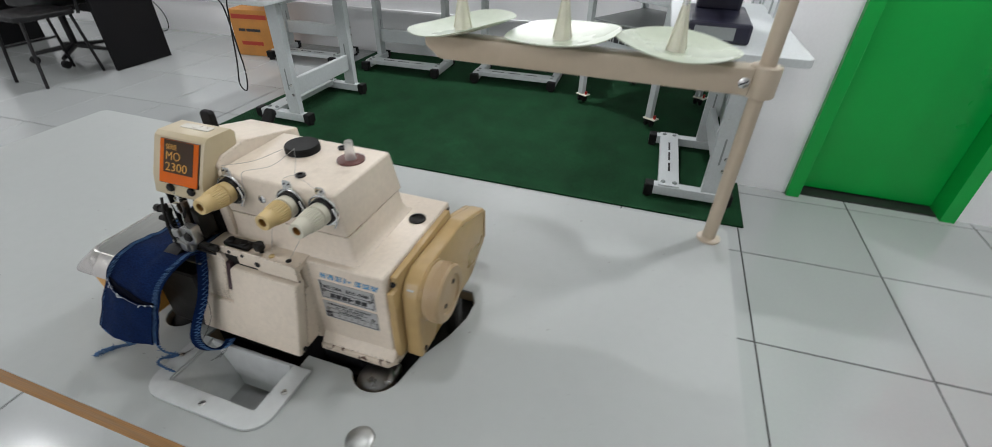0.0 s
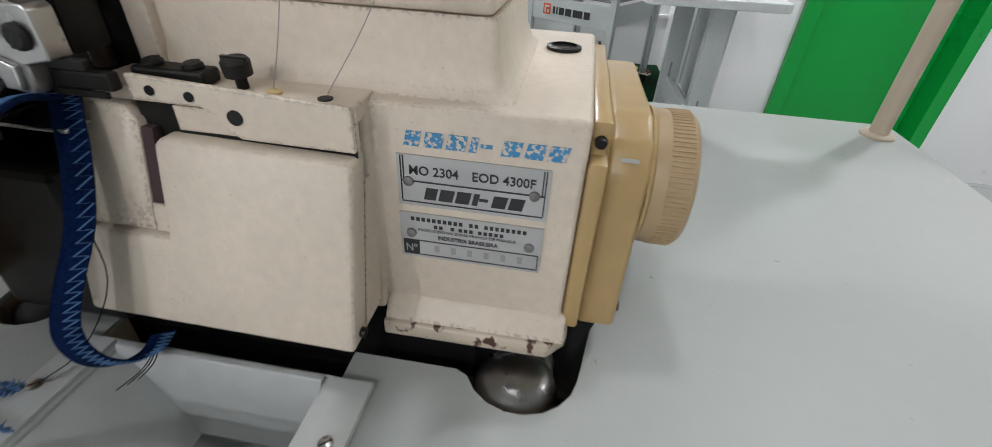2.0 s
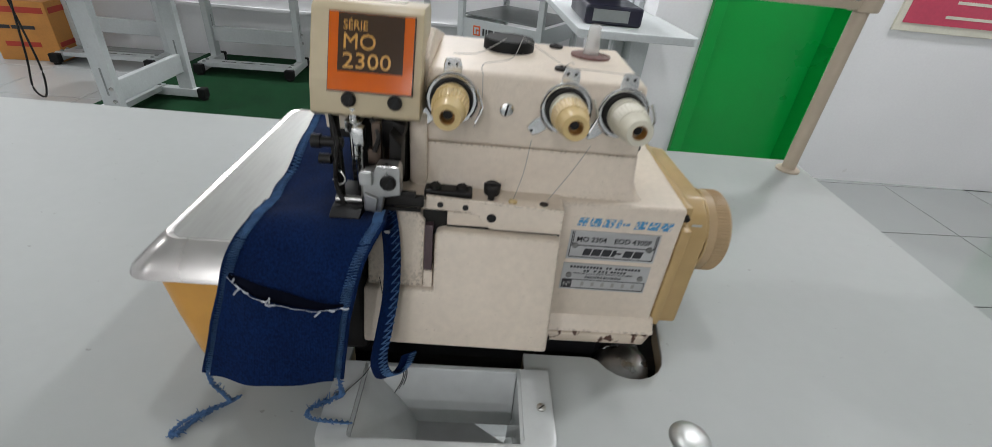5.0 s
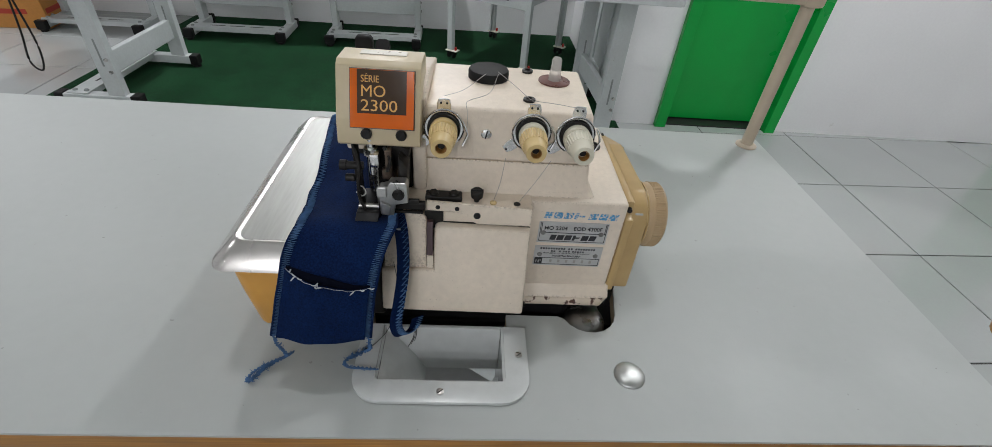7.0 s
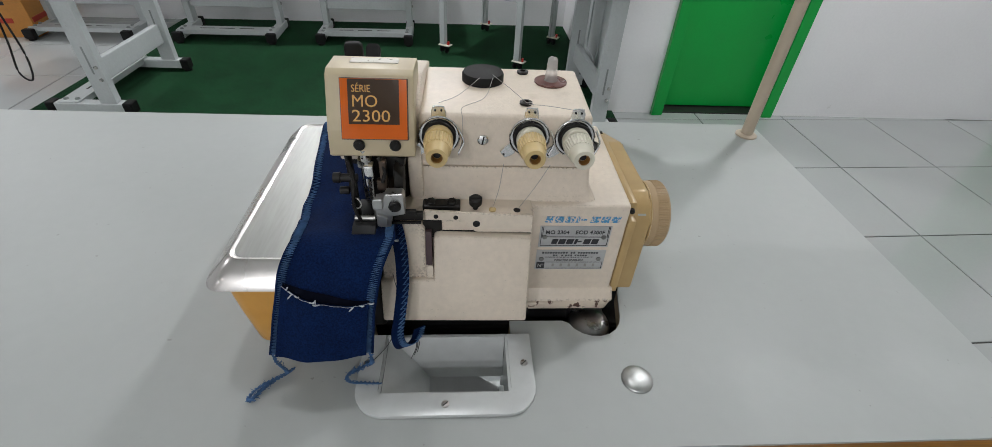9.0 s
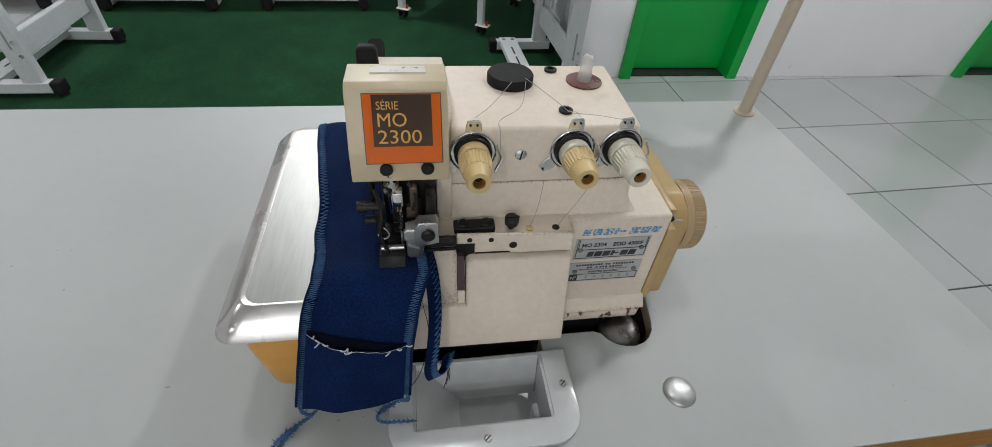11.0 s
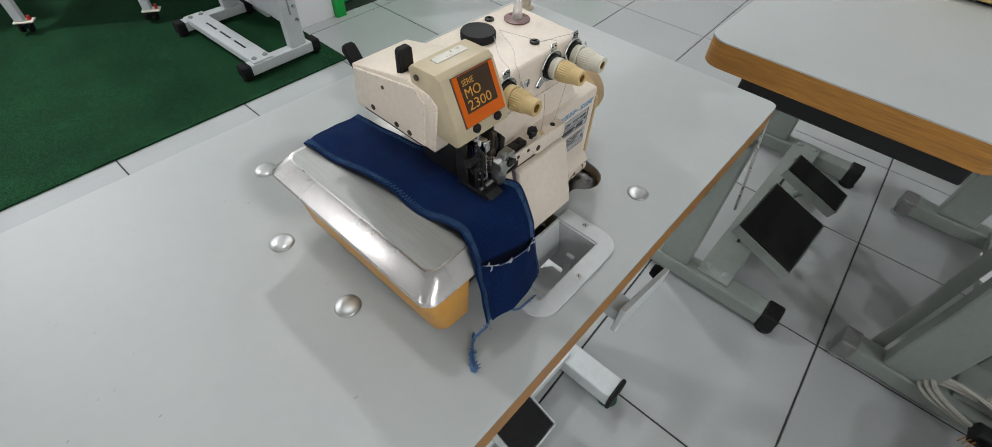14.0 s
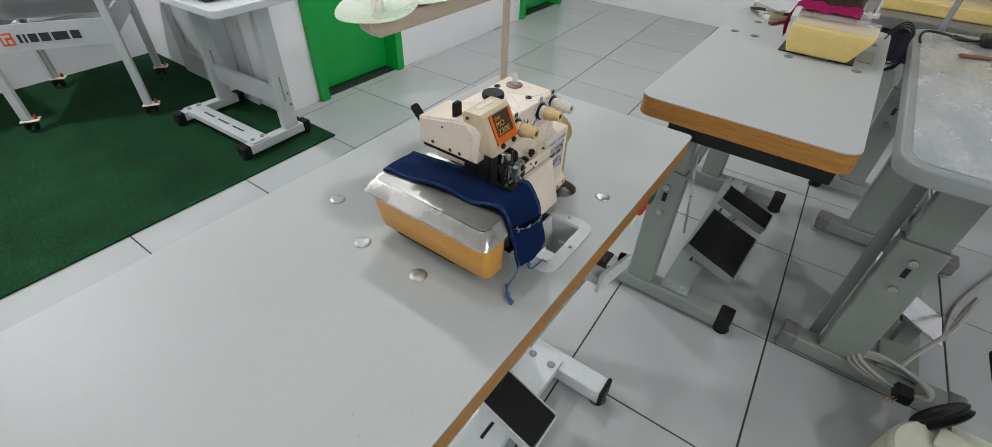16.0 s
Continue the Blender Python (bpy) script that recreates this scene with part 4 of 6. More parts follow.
part("plug", box(2.31, 2.39, 0.635, 0.672, TOP + 0.001, TOP + 0.03, 0.008), BLACK, bk)

# grey mains lead with a black plug, coiled over the foot rail
mc = thing("mains_lead", (1.55, 0.5, 0), "grey mains lead in a loose coil with a black three-pin plug", "cable")
for k in range(3):
    pts = [(1.525 + (0.050 + 0.006 * k) * math.cos(a) * 0.6 - 0.006 * k, 0.54 + (0.10 - 0.006 * k) * math.sin(a + 0.25 * k), 0.085 + 0.010 * k + 0.012 * math.cos(a)) for a in [i * math.pi / 7 for i in range(15)]]
    part("loop", tube(pts, 0.0055, 6, 4), CABLE_GREY, mc)
part("lead", tube([(1.545, 0.53, 0.11), (1.57, 0.515, 0.15), (1.66, 0.46, 0.22), (1.79, 0.42, 0.25), (1.85, 0.40, 0.16), (1.86, 0.38, 0.02), (2.1, 0.33, 0.008), (2.4, 0.2, 0.008)], 0.006, 6), CABLE_GREY, mc)
pl = part("plug", prism([(-0.022, -0.018), (0.022, -0.018), (0.026, 0.0), (0.02, 0.02), (-0.02, 0.02), (-0.026, 0.0)], -0.02, 0.02, "y", 0.005), BLACK, mc, "black three-pin plug")
for v in pl.data.vertices:
    v.co += Vector((1.462, 0.515, 0.100))
for k in range(3):
    part("pin", rod((1.46 - 0.022, 0.525 + 0.009 * k, 0.100), (1.46 - 0.044, 0.537 + 0.009 * k, 0.098), 0.0015, seg=6), EDGE, pl)

# chipped cream motor standing on the floor
mo = thing("machine_motor", (1.33, 0.42, 0), "old chipped cream machine motor with black pulley on floor", "motor")
part("housing", merge(lathe([(0.0, 0), (0.10, 0), (0.11, 0.01), (0.11, 0.112), (0.104, 0.122), (0.108, 0.126), (0.107, 0.138), (0.100, 0.145), (0, 0.147)], (1.262, 0.445, 0), seg=40), box(1.27, 1.42, 0.33, 0.42, 0.04, 0.12, 0.008)), OLD_CREAM, mo, smooth=40)
part("lid_arm", turned(box(1.28, 1.345, 0.30, 0.47, 0.1505, 0.162, 0.003), (1.31, 0.43, 0.16), -14), OLD_CREAM, mo, smooth=40)
part("pulley", lathe([(0.0, 0), (0.060, 0), (0.066, 0.004), (0.058, 0.012), (0.066, 0.020), (0.060, 0.024), (0.03, 0.02), (0.016, 0.026), (0, 0.026)], (1.392, 0.445, 0.142), (0.45, 0.78, 0.42), 40), BLACK, mo, "black pulley wheel", smooth=40)
part("belt", box(1.44, 1.72, 0.33, 0.342, 0.142, 0.154, 0.002), RUBBER, mo)

# table farther along with a yellow machine
t4 = thing("sewing_table", (3.0, 0.7, 0), "grey topped sewing table farther down the room", "table")
part("tabletop", prism(rounded(2.52, 3.5, 0.35, 1.02, 0.04), TOP - 0.04, TOP, "z", 0.004), DARK_PLUG, t4, "dark grey tabletop")
part("drawer", box(2.535, 2.90, 0.50, 0.93, 0.61, TOP - 0.041, 0.004), NAVY_BOX, t4, "dark drawer box under the top")
stand_parts(3.0, 0.65, 0.38, 0.23, GREEN_GREY, t4, RUBBER)
m4 = thing("flatbed_machine", (2.85, 0.75, TOP), "pale yellow sewing machine on a grey tabletop", "sewing machine")
part("bed", box(2.62, 2.9, 0.45, 0.95, TOP + 0.001, TOP + 0.045, 0.006), YELLOW, m4)
part("body", merge(box(2.66, 2.86, 0.47, 0.62, TOP + 0.03, TOP + 0.20, 0.02), box(2.68, 2.84, 0.60, 0.93, TOP + 0.13, TOP + 0.21, 0.02)), YELLOW, m4, smooth=40)
pv = thing("grey_post", (2.405, 0.77, TOP), "slim grey steel post standing on the zinc top", "post")
part("post", rod((2.405, 0.770, TOP + 0.0006), (2.405, 0.770, 1.4), 0.009), GREY_STEEL, pv)

# ---- the overlock machine ----
CREAM = surface("aged_cream_enamel", (0.735, 0.640, 0.530), 0.42, var=0.05, scale=16, fine=0.04, fine_scale=210, speck=(0.56, 0.475, 0.38), speck_scale=620, speck_at=0.715, bump=0.22, bump_scale=640, spot=(0.50, 0.42, 0.32), spot_scale=22, spot_at=0.66, spot_soft=0.14)
CREAM_WORN = surface("chipped_cream_enamel", (0.66, 0.57, 0.46), 0.42, var=0.06, scale=20, spot=(0.10, 0.05, 0.035), spot_scale=170, spot_at=0.565, bump=0.2, bump_scale=300)
IVORY_BOX = surface("ivory_painted_housing", (0.52, 0.435, 0.285), 0.34, var=0.03, scale=14, spot=(0.35, 0.26, 0.15), spot_scale=40, spot_at=0.76)
TAN_CAST = surface("tan_enamel_casting", (0.47, 0.325, 0.145), 0.33, var=0.05, scale=16, spot=(0.22, 0.12, 0.04), spot_scale=30, spot_at=0.74)
TAN_WHEEL = surface("tan_bakelite", (0.42, 0.30, 0.17), 0.4, var=0.06, scale=30)
AMBER = surface("amber_enamel_tray", (0.62, 0.31, 0.055), 0.33, var=0.05, scale=12, spot=(0.25, 0.12, 0.03), spot_scale=26, spot_at=0.77)
LID = surface("brushed_stainless_lid", (0.375, 0.378, 0.358), 0.42, metal=1.0, var=0.08, scale=9, fine=0.05, fine_scale=80, rough_var=0.06, stretch=(6, 0.5, 1), bump=0.05, bump_scale=60)
LID_RIM = surface("polished_stainless_rim", (0.58, 0.56, 0.54), 0.27, metal=1.0, var=0.08, scale=20, rough_var=0.07)
IVORY_Y = surface("yellowed_ivory_plastic", (0.60, 0.445, 0.205), 0.36, var=0.05, scale=40)
IVORY_W = surface("pale_ivory_plastic", (0.62, 0.59, 0.48), 0.36, var=0.05, scale=40)
AMBER_HOLE = surface("amber_bore", (0.30, 0.14, 0.03), 0.5)
DARK_CHROME = surface("dark_chrome", (0.80, 0.80, 0.80), 0.22, metal=1.0, var=0.15, scale=60, rough_var=0.06)
ALLOY = surface("dull_cast_alloy", (0.52, 0.52, 0.51), 0.36, metal=1.0, var=0.10, scale=60, rough_var=0.1)
DARK_METAL = surface("oily_blackened_steel", (0.016, 0.015, 0.014), 0.42, spec=0.25, metal=0.15, var=0.3, scale=60)
ORANGE_LABEL = surface("orange_label_print", (0.62, 0.115, 0.003), 0.12, var=0.04, scale=30, spec=0.35, rough_var=0.03)
BROWN_LABEL = surface("dark_brown_label_print", (0.050, 0.027, 0.014), 0.10, var=0.05, scale=30, spec=0.4, rough_var=0.03)
GOLD_INK = surface("orange_gold_ink", (0.62, 0.30, 0.03), 0.3)
PLATE = surface("silver_name_plate", (0.52, 0.52, 0.52), 0.34, metal=0.5, var=0.06, scale=40)
BLUE_INK = surface("worn_blue_ink", (0.05, 0.26, 0.50), 0.5, var=0.1, scale=60, spot=(0.66, 0.585, 0.49), spot_scale=560, spot_at=0.51)
THREAD = surface("pale_grey_thread", (0.36, 0.35, 0.33), 0.7)
PURPLE = surface("dark_plum_recess", (0.07, 0.04, 0.045), 0.35)

worn_edges(CREAM, (0.22, 0.17, 0.12), radius=0.0028, noise_scale=520.0, low=0.02)
worn_edges(TAN_CAST, (0.16, 0.09, 0.035), amount=0.7)
worn_edges(IVORY_BOX, (0.25, 0.19, 0.12), amount=0.6)
om = thing("overlock_machine", (0.76, 1.38, TOP - 0.07), "cream enamel overlock sewing machine with tan wheel guard and amber tray", "sewing machine")

# lower casting
lo = part("bed_casting", merge(prism([(0.797, 1.318), (0.874, 1.318), (0.876, 1.45), (0.705, 1.45), (0.705, 1.313), (0.797, 1.313)], 0.776, 0.8715, "z", 0.0042, 3)), CREAM, om, smooth=50)
part("base_ledge", prism([(1.3105, 0.7732), (1.3185, 0.7832), (1.45, 0.7832), (1.45, 0.7732)], 0.7968, 0.8765, "x", 0.0012), CREAM, om, "sloping ledge round the casting foot", smooth=50)
part("base_flange", prism([(0.7965, 1.3090), (0.870, 1.3090), (0.878, 1.318), (0.879, 1.45), (0.7965, 1.45)], 0.7650, 0.7730, "z", 0.0012), CREAM_WORN, om, "chipped base flange", smooth=50)
part("oil_pan", merge(box(0.610, 0.926, 1.3045, 1.47, 0.680, 0.745, 0.004), box(0.612, 0.784, 1.286, 1.3045, 0.718, 0.735, 0.002), box(0.80, 0.885, 1.284, 1.3045, 0.718, 0.735, 0.002)), BLACK, om, "black oil pan below the tabletop")
for fx, foot_mat in ((0.858, FOOT_STEEL), (0.627, RUBBER)):
    part("mounting_foot", merge(lathe([(0.0, -0.012), (0.018, -0.012), (0.0195, -0.004), (0.017, 0.002), (0.010, 0.0050), (0, 0.0055)], (fx, 1.305, 0.752), seg=24), box(fx - 0.017, fx + 0.017, 1.303, 1.33, 0.738, 0.7535, 0.006)), foot_mat, om, "worn machine mounting foot", smooth=50)
part("black_skirt", prism([(0.7965, 1.3115), (0.838, 1.3115), (0.845, 1.318), (0.7965, 1.318)], 0.745, 0.7643, "z"), BLACK, om)


def box_loft(rings):
    """A tapering block from (x0, x1, y0, y1, z) sections, bottom up."""
    bm = bmesh.new()
    vs = [[bm.verts.new((x, y, z)) for x, y in ((x0, y0), (x1, y0), (x1, y1), (x0, y1))] for x0, x1, y0, y1, z in rings]
    for a, b in zip(vs, vs[1:]):
        for q in range(4):
            bm.faces.new((a[q], a[(q + 1) % 4], b[(q + 1) % 4], b[q]))
    bm.faces.new(vs[0][::-1])
    bm.faces.new(vs[-1])
    upright = [e for e in bm.edges if abs(e.verts[0].co.z - e.verts[1].co.z) > 1e-5]
    return round_edges(bm, 0.0035, 3, upright)


part("neck", box_loft([(0.708, 0.8480, 1.3225, 1.428, 0.8706), (0.708, 0.8435, 1.3262, 1.422, 0.8745), (0.708, 0.8408, 1.3280, 1.419, 0.882), (0.708, 0.8390, 1.3283, 1.4165, 0.8983)]), CREAM, om, "sloping neck of the head", smooth=50)
part("oil_window", lathe([(0.0, 0), (0.0085, 0), (0.0085, 0.0014), (0.0062, 0.002), (0.0062, 0.0008), (0, 0.0008)], (0.860, 1.409, 0.8716), seg=24), DARK_METAL, om, "round oil sight window", smooth=40)

# upper head
hd_bm = bmesh.new()
lowp = [(0.714, 1.3275), (0.8385, 1.3275), (0.841, 1.418), (0.714, 1.418)]
top_ = [(0.716, 1.3270), (0.8335, 1.3270), (0.836, 1.412), (0.716, 1.412)]
a_ = [hd_bm.verts.new((x, y, 0.8985)) for x, y in lowp]
b_ = [hd_bm.verts.new((x, y, 0.9400)) for x, y in top_]
hd_bm.faces.new(a_)
hd_bm.faces.new(b_)
for i in range(4):
    hd_bm.faces.new((a_[i], a_[(i + 1) % 4], b_[(i + 1) % 4], b_[i]))
bmesh.ops.recalc_face_normals(hd_bm, faces=hd_bm.faces)
round_edges(hd_bm, 0.0028, 3)
hd = part("head_casting", hd_bm, CREAM, om, smooth=50)
part("needle_head", prism([(1.335, 0.8985), (1.330, 0.943), (1.338, 0.949), (1.365, 0.9525), (1.432, 0.937), (1.436, 0.8985)], 0.6575, 0.7165, "x", 0.0014, 2), CREAM, om, "raised needle-bar end of the head", smooth=50)
part("side_plate", prism([(1.345, 0.9005), (1.341, 0.94), (1.352, 0.95), (1.428, 0.9355), (1.432, 0.9005)], 0.6555, 0.6578, "x", 0.0007), CREAM, om)
for y, z in ((1.408, 0.907), (1.390, 0.934), (1.378, 0.905), (1.362, 0.905)):
    part("plug_hole", rod((0.6558, y, z), (0.6548, y, z), 0.0025 if z < 0.93 else 0.0016, seg=12), BROWN_METAL, om)
part("head_foot", box(0.6620, 0.712, 1.342, 1.432, 0.8905, 0.8982, 0.001), DARK_METAL, om, "dark lower edge of the head")

# badge housing with its tilted label face
bx_bm = prism([(1.3085, 0.918), (1.3125, 0.934), (1.3275, 0.9645), (1.332, 0.9672), (1.356, 0.9662), (1.360, 0.962), (1.352, 0.925), (1.342, 0.917), (1.312, 0.9155)], 0.6590, 0.7140, "x", 0.0007, 2)
bh = part("badge_housing", bx_bm, IVORY_BOX, om, "ivory painted badge housing", smooth=40)
FACE = Matrix.Translation((0.6892, 1.3118, 0.9325)) @ Matrix.Rotation(math.atan2(0.018, 0.0375), 4, "X").inverted()


def on_face(bm):
    bmesh.ops.transform(bm, matrix=FACE, verts=bm.verts)
    return bm


part("label_frame", on_face(box(-0.0212, 0.0212, -0.0009, 0.0004, -0.0040, 0.0342, 0.0003)), BROWN_METAL, bh, "dark line round the label")
part("label_plate", on_face(box(-0.0206, 0.0206, -0.0016, -0.0005, -0.0034, 0.0336)), ORANGE_LABEL, bh, "orange and brown series label")
part("label_field", on_face(box(-0.0160, 0.0158, -0.0019, -0.0015, 0.0058, 0.0334)), BROWN_LABEL, bh)


def face_text(text, size, u, w, stretch=1.0):
    cu_name = "lettering"
    tmp = writing(cu_name, text, size, (0, 0, 0), bh, GOLD_INK, (90, 0, 0), stretch, 0.00008)
    tmp.data.transform(Matrix.Translation(BASE[bh]))
    tmp.data.transform(FACE @ Matrix.Translation((u, -0.00205, w)))
    tmp.data.transform(Matrix.Translation(-BASE[bh]))
    return tmp


face_text("SÉRIE", 0.0062, -0.0138, 0.0256, 0.84)
face_text("MO", 0.0104, -0.0140, 0.0166, 1.0)
face_text("2300", 0.0104, -0.0140, 0.0075, 1.17)
for x in (0.6785, 0.7015):
    screw("badge_screw", (x, 1.3100, 0.9253), (0, -1, 0.12), 0.0037, bh, DARK_METAL, 0.0026, True, 55)
part("title_strip", box(0.672, 0.703, 1.3425, 1.3505, 0.9664, 0.9674, 0.0003), surface("scuffed_white_strip", (0.62, 0.59, 0.52), 0.5, var=0.1, scale=80, spot=(0.2, 0.15, 0.1), spot_scale=150, spot_at=0.6), bh, "scuffed white plastic strip")
part("pivot_screw", rod((0.6592, 1.351, 0.958), (0.6580, 1.351, 0.958), 0.0024, seg=12), BROWN_METAL, bh)

# levers at the back of the head
part("release_lever", prism([(0.6618, 0.948), (0.6752, 0.948), (0.6748, 0.967), (0.6728, 0.9692), (0.6640, 0.9692), (0.6622, 0.967)], 1.372, 1.3785, "y", 0.0015, 2), RUBBER, om, "dark rubber-covered release lever")
part("release_lever", turned(prism([(0.6630, 0.914), (0.6735, 0.914), (0.6745, 0.947), (0.6725, 0.9505), (0.6640, 0.9505), (0.6620, 0.947)], 1.428, 1.4345, "y", 0.0015, 2), (0.668, 1.431, 0.92), -43, "X"), RUBBER, om, "dark rubber-covered release lever")

# top fittings
part("oil_cap", lathe([(0.0, 0), (0.0158, 0), (0.0158, 0.0052), (0.0149, 0.0066), (0.0, 0.007)], (0.760, 1.386, 0.9401), seg=36), RUBBER, hd, "round black oil cap", smooth=40)
SIGHT = surface("red_brown_sight_ring", (0.13, 0.05, 0.04), 0.3, var=0.15, scale=60)
sg = part("oil_sight", lathe([(0.0, 0), (0.0125, 0), (0.0125, 0.001), (0.009, 0.0016), (0, 0.0016)], (0.812, 1.385, 0.9401), seg=30), SIGHT, hd, "brown oil sight ring", smooth=40)
part("clear_post", lathe([(0.0, 0.0016), (0.0052, 0.0016), (0.0042, 0.010), (0.0038, 0.0175), (0.0026, 0.019), (0, 0.0192)], (0.812, 1.385, 0.9401), seg=20), CLEARISH, sg, "clear plastic post", smooth=50)
for x, y in ((0.789, 1.345), (0.792, 1.402)):
    part("thread_eyelet", lathe([(0.0045, 0), (0.0045, 0.0015), (0.0022, 0.002), (0.0022, 0.0003), (0, 0.0003)], (x, y, 0.9401), seg=16), DARK_METAL, hd, smooth=40)
screw("face_screw", (0.759, 1.3272, 0.921), (0, -1, 0), 0.0038, hd, CHROME, 0.0016, True, 80)


def tension(x, mat, ring, z=0.9245):
    """A thread tension dial: discs, ribbed conical knob with a hollow end, chrome guide tabs."""
    y0, way = 1.3272, (0, -1, 0.06)
    t = part("tension_disc", lathe([(0.0, 0), (0.0110, 0), (0.0116, 0.0010), (0.0104, 0.0018), (0.0116, 0.0026), (0.0104, 0.0034), (0.0116, 0.0042), (0.0112, 0.0054), (0.009, 0.0055), (0.0, 0.0055)], (x, y0, z), way, 32), DARK_METAL, om, "steel tension discs", smooth=40)
    o = Vector((x, y0 - 0.0055, z + 0.0003))
    part("collar", lathe([(0.0, 0), (0.0096, 0), (0.0098, 0.0058), (0.0091, 0.0066), (0.0, 0.0066)], o, way, 32), ring, t, smooth=40)
    seg, prof = 56, [(0.0084, 0.0068), (0.0093, 0.0082), (0.0081, 0.0195), (0.0075, 0.0203)]
    kb = lathe([(0.0, 0.0068)] + prof + [(0.0071, 0.0280), (0.0065, 0.0297), (0.0038, 0.0295), (0.0034, 0.0240), (0.0, 0.0240)], o, way, seg)
    k = part("dial_knob", kb, mat, t, "ribbed conical dial knob", smooth=60)
    ax = Vector(way).normalized()
    for i in range(28):
        a = 2 * math.pi * i / 28
        side = Vector((math.cos(a), 0, math.sin(a)))
        p0, p1 = o + ax * 0.0084 + side * 0.0091, o + ax * 0.0192 + side * 0.0080
        part("rib", rod(p0, p1, 0.00085, 0.00062, 6), mat, k)
    part("bore_lining", lathe([(0.0034, 0.0240), (0.0037, 0.0288), (0.0033, 0.0288), (0.0030, 0.0240)], o, way, 20), AMBER_HOLE, k, "amber stained bore")
    part("bore", lathe([(0.0, 0.0242), (0.0024, 0.0242), (0.0024, 0.0246), (0, 0.0246)], o, way, 16), BLACK, k, "dark hollow bore")
    pts = []
    for i in range(72):
        a = 5.0 * i
        up, dn_ = abs((a - 90 + 180) % 360 - 180), abs((a - 218 + 180) % 360 - 180)
        r_ = 0.0141 + 0.0076 * max(0.0, min(1.0, (19 - up) / 7)) + 0.0092 * max(0.0, min(1.0, (17 - dn_) / 8))
        pts.append((x + r_ * math.cos(radians(a)), z + r_ * math.sin(radians(a))))
    g = part("guide_plate", prism(pts, 1.3252, 1.3266, "y", 0.0004, 1), DARK_CHROME, t, "dark chrome thread guide plate", 30)
    part("guide_rim", tube([(x + 0.0138 * math.cos(radians(a)), 1.3251, z + 0.0141 * math.sin(radians(a))) for a in range(-40, 260, 15)], 0.0007, 6, 1), DARK_CHROME, g, "rolled rim", 60)
    for u, w in ((-0.0020, 0.0188), (0.0020, 0.0188), (-0.0172, -0.0136)):
        part("eye_hole", rod((x + u, 1.3253, z + w), (x + u, 1.3246, z + w), 0.0007, seg=10), BLACK, g)
    part("guide_arm", tube([(x + 0.013, 1.321, z + 0.008), (x + 0.0165, 1.320, z - 0.001), (x + 0.0135, 1.319, z - 0.0095)], 0.0008, 6, 4), DARK_CHROME, t)
    return t


tension(0.729, IVORY_Y, IVORY_Y)
tension(0.791, IVORY_Y, IVORY_W)
tension(0.8225, IVORY_W, IVORY_W)

# looper covers and the plate along the shelf
def leaning(bm):
    """The front covers lean back towards their top."""
    for v in bm.verts:
        v.co.y += 0.25 * (v.co.z - 0.783)
    return bm


part("front_cover", leaning(prism([(0.6835, 0.7835), (0.7965, 0.7822), (0.7965, 0.8548), (0.7275, 0.8562), (0.7240, 0.8540), (0.7240, 0.8192), (0.6835, 0.8192)], 1.2815, 1.294, "y", 0.0019, 2)), CREAM, om, "hinged front looper cover", smooth=50)
part("cover_backing", leaning(box(0.7245, 0.7962, 1.2942, 1.3105, 0.784, 0.8440)), CREAM, om)
part("side_cover", leaning(prism([(0.686, 0.8204), (0.7178, 0.8204), (0.7178, 0.8600), (0.713, 0.8655), (0.686, 0.8660)], 1.2835, 1.2935, "y", 0.0006, 1)), CREAM, om, "small cloth-plate cover", smooth=50)
part("finger_slot", leaning(box(0.7181, 0.7226, 1.2842, 1.2905, 0.8310, 0.8580)), PURPLE, om, "dark finger recess")
part("cover_strip", leaning(box(0.7181, 0.7233, 1.2838, 1.2935, 0.8204, 0.8308)), CREAM, om)
# Thin dark strip put in for the shade between cover and guide plate
part("cover_seam", box(0.7302, 0.7962, 1.3060, 1.3065, 0.8538, 0.8569), DARK_METAL, om)
part("recess_wall", box(0.7302, 0.7963, 1.3066, 1.3092, 0.8500, 0.8658), CREAM, om)
# Dark block fills the gap's left end in place of its shade
part("cover_gap", box(0.7165, 0.7300, 1.3064, 1.3090, 0.8500, 0.8660), DARK_METAL, om, "dark block standing in for the shade below the guide plate")
part("hinge_screw", rod((0.7966, 1.289, 0.787), (0.7985, 1.289, 0.787), 0.0022, seg=10), DARK_METAL, om)
pl8 = part("guide_plate", prism([(0.718, 0.8765), (0.7965, 0.8728), (0.7965, 0.8566), (0.7555, 0.8570), (0.7515, 0.8596), (0.7475, 0.8655), (0.7425, 0.8675), (0.718, 0.8680)], 1.3040, 1.3062, "y", 0.0006), CREAM, om, "cream slotted guide plate")
for x, z, r_ in ((0.7262, 0.8715, 0.0017), (0.7403, 0.8707, 0.0017), (0.7553, 0.8650, 0.0027)):
    part("bolt_hole", rod((x, 1.3041, z), (x, 1.3034, z), r_, seg=16), BLACK, pl8)
part("shelf", box(0.700, 0.797, 1.3063, 1.332, 0.866, 0.8722, 0.001), CREAM, om)
lb = part("looper_block", box(0.7165, 0.7435, 1.3085, 1.3180, 0.8723, 0.8775, 0.0012), DARK_METAL, om, "black clamp block with two screws")
for x in (0.7225, 0.7375):
    screw("clamp_screw", (x, 1.3130, 0.8773), (0, -0.15, 1), 0.0036, lb, DARK_METAL, 0.0022, True, 70)
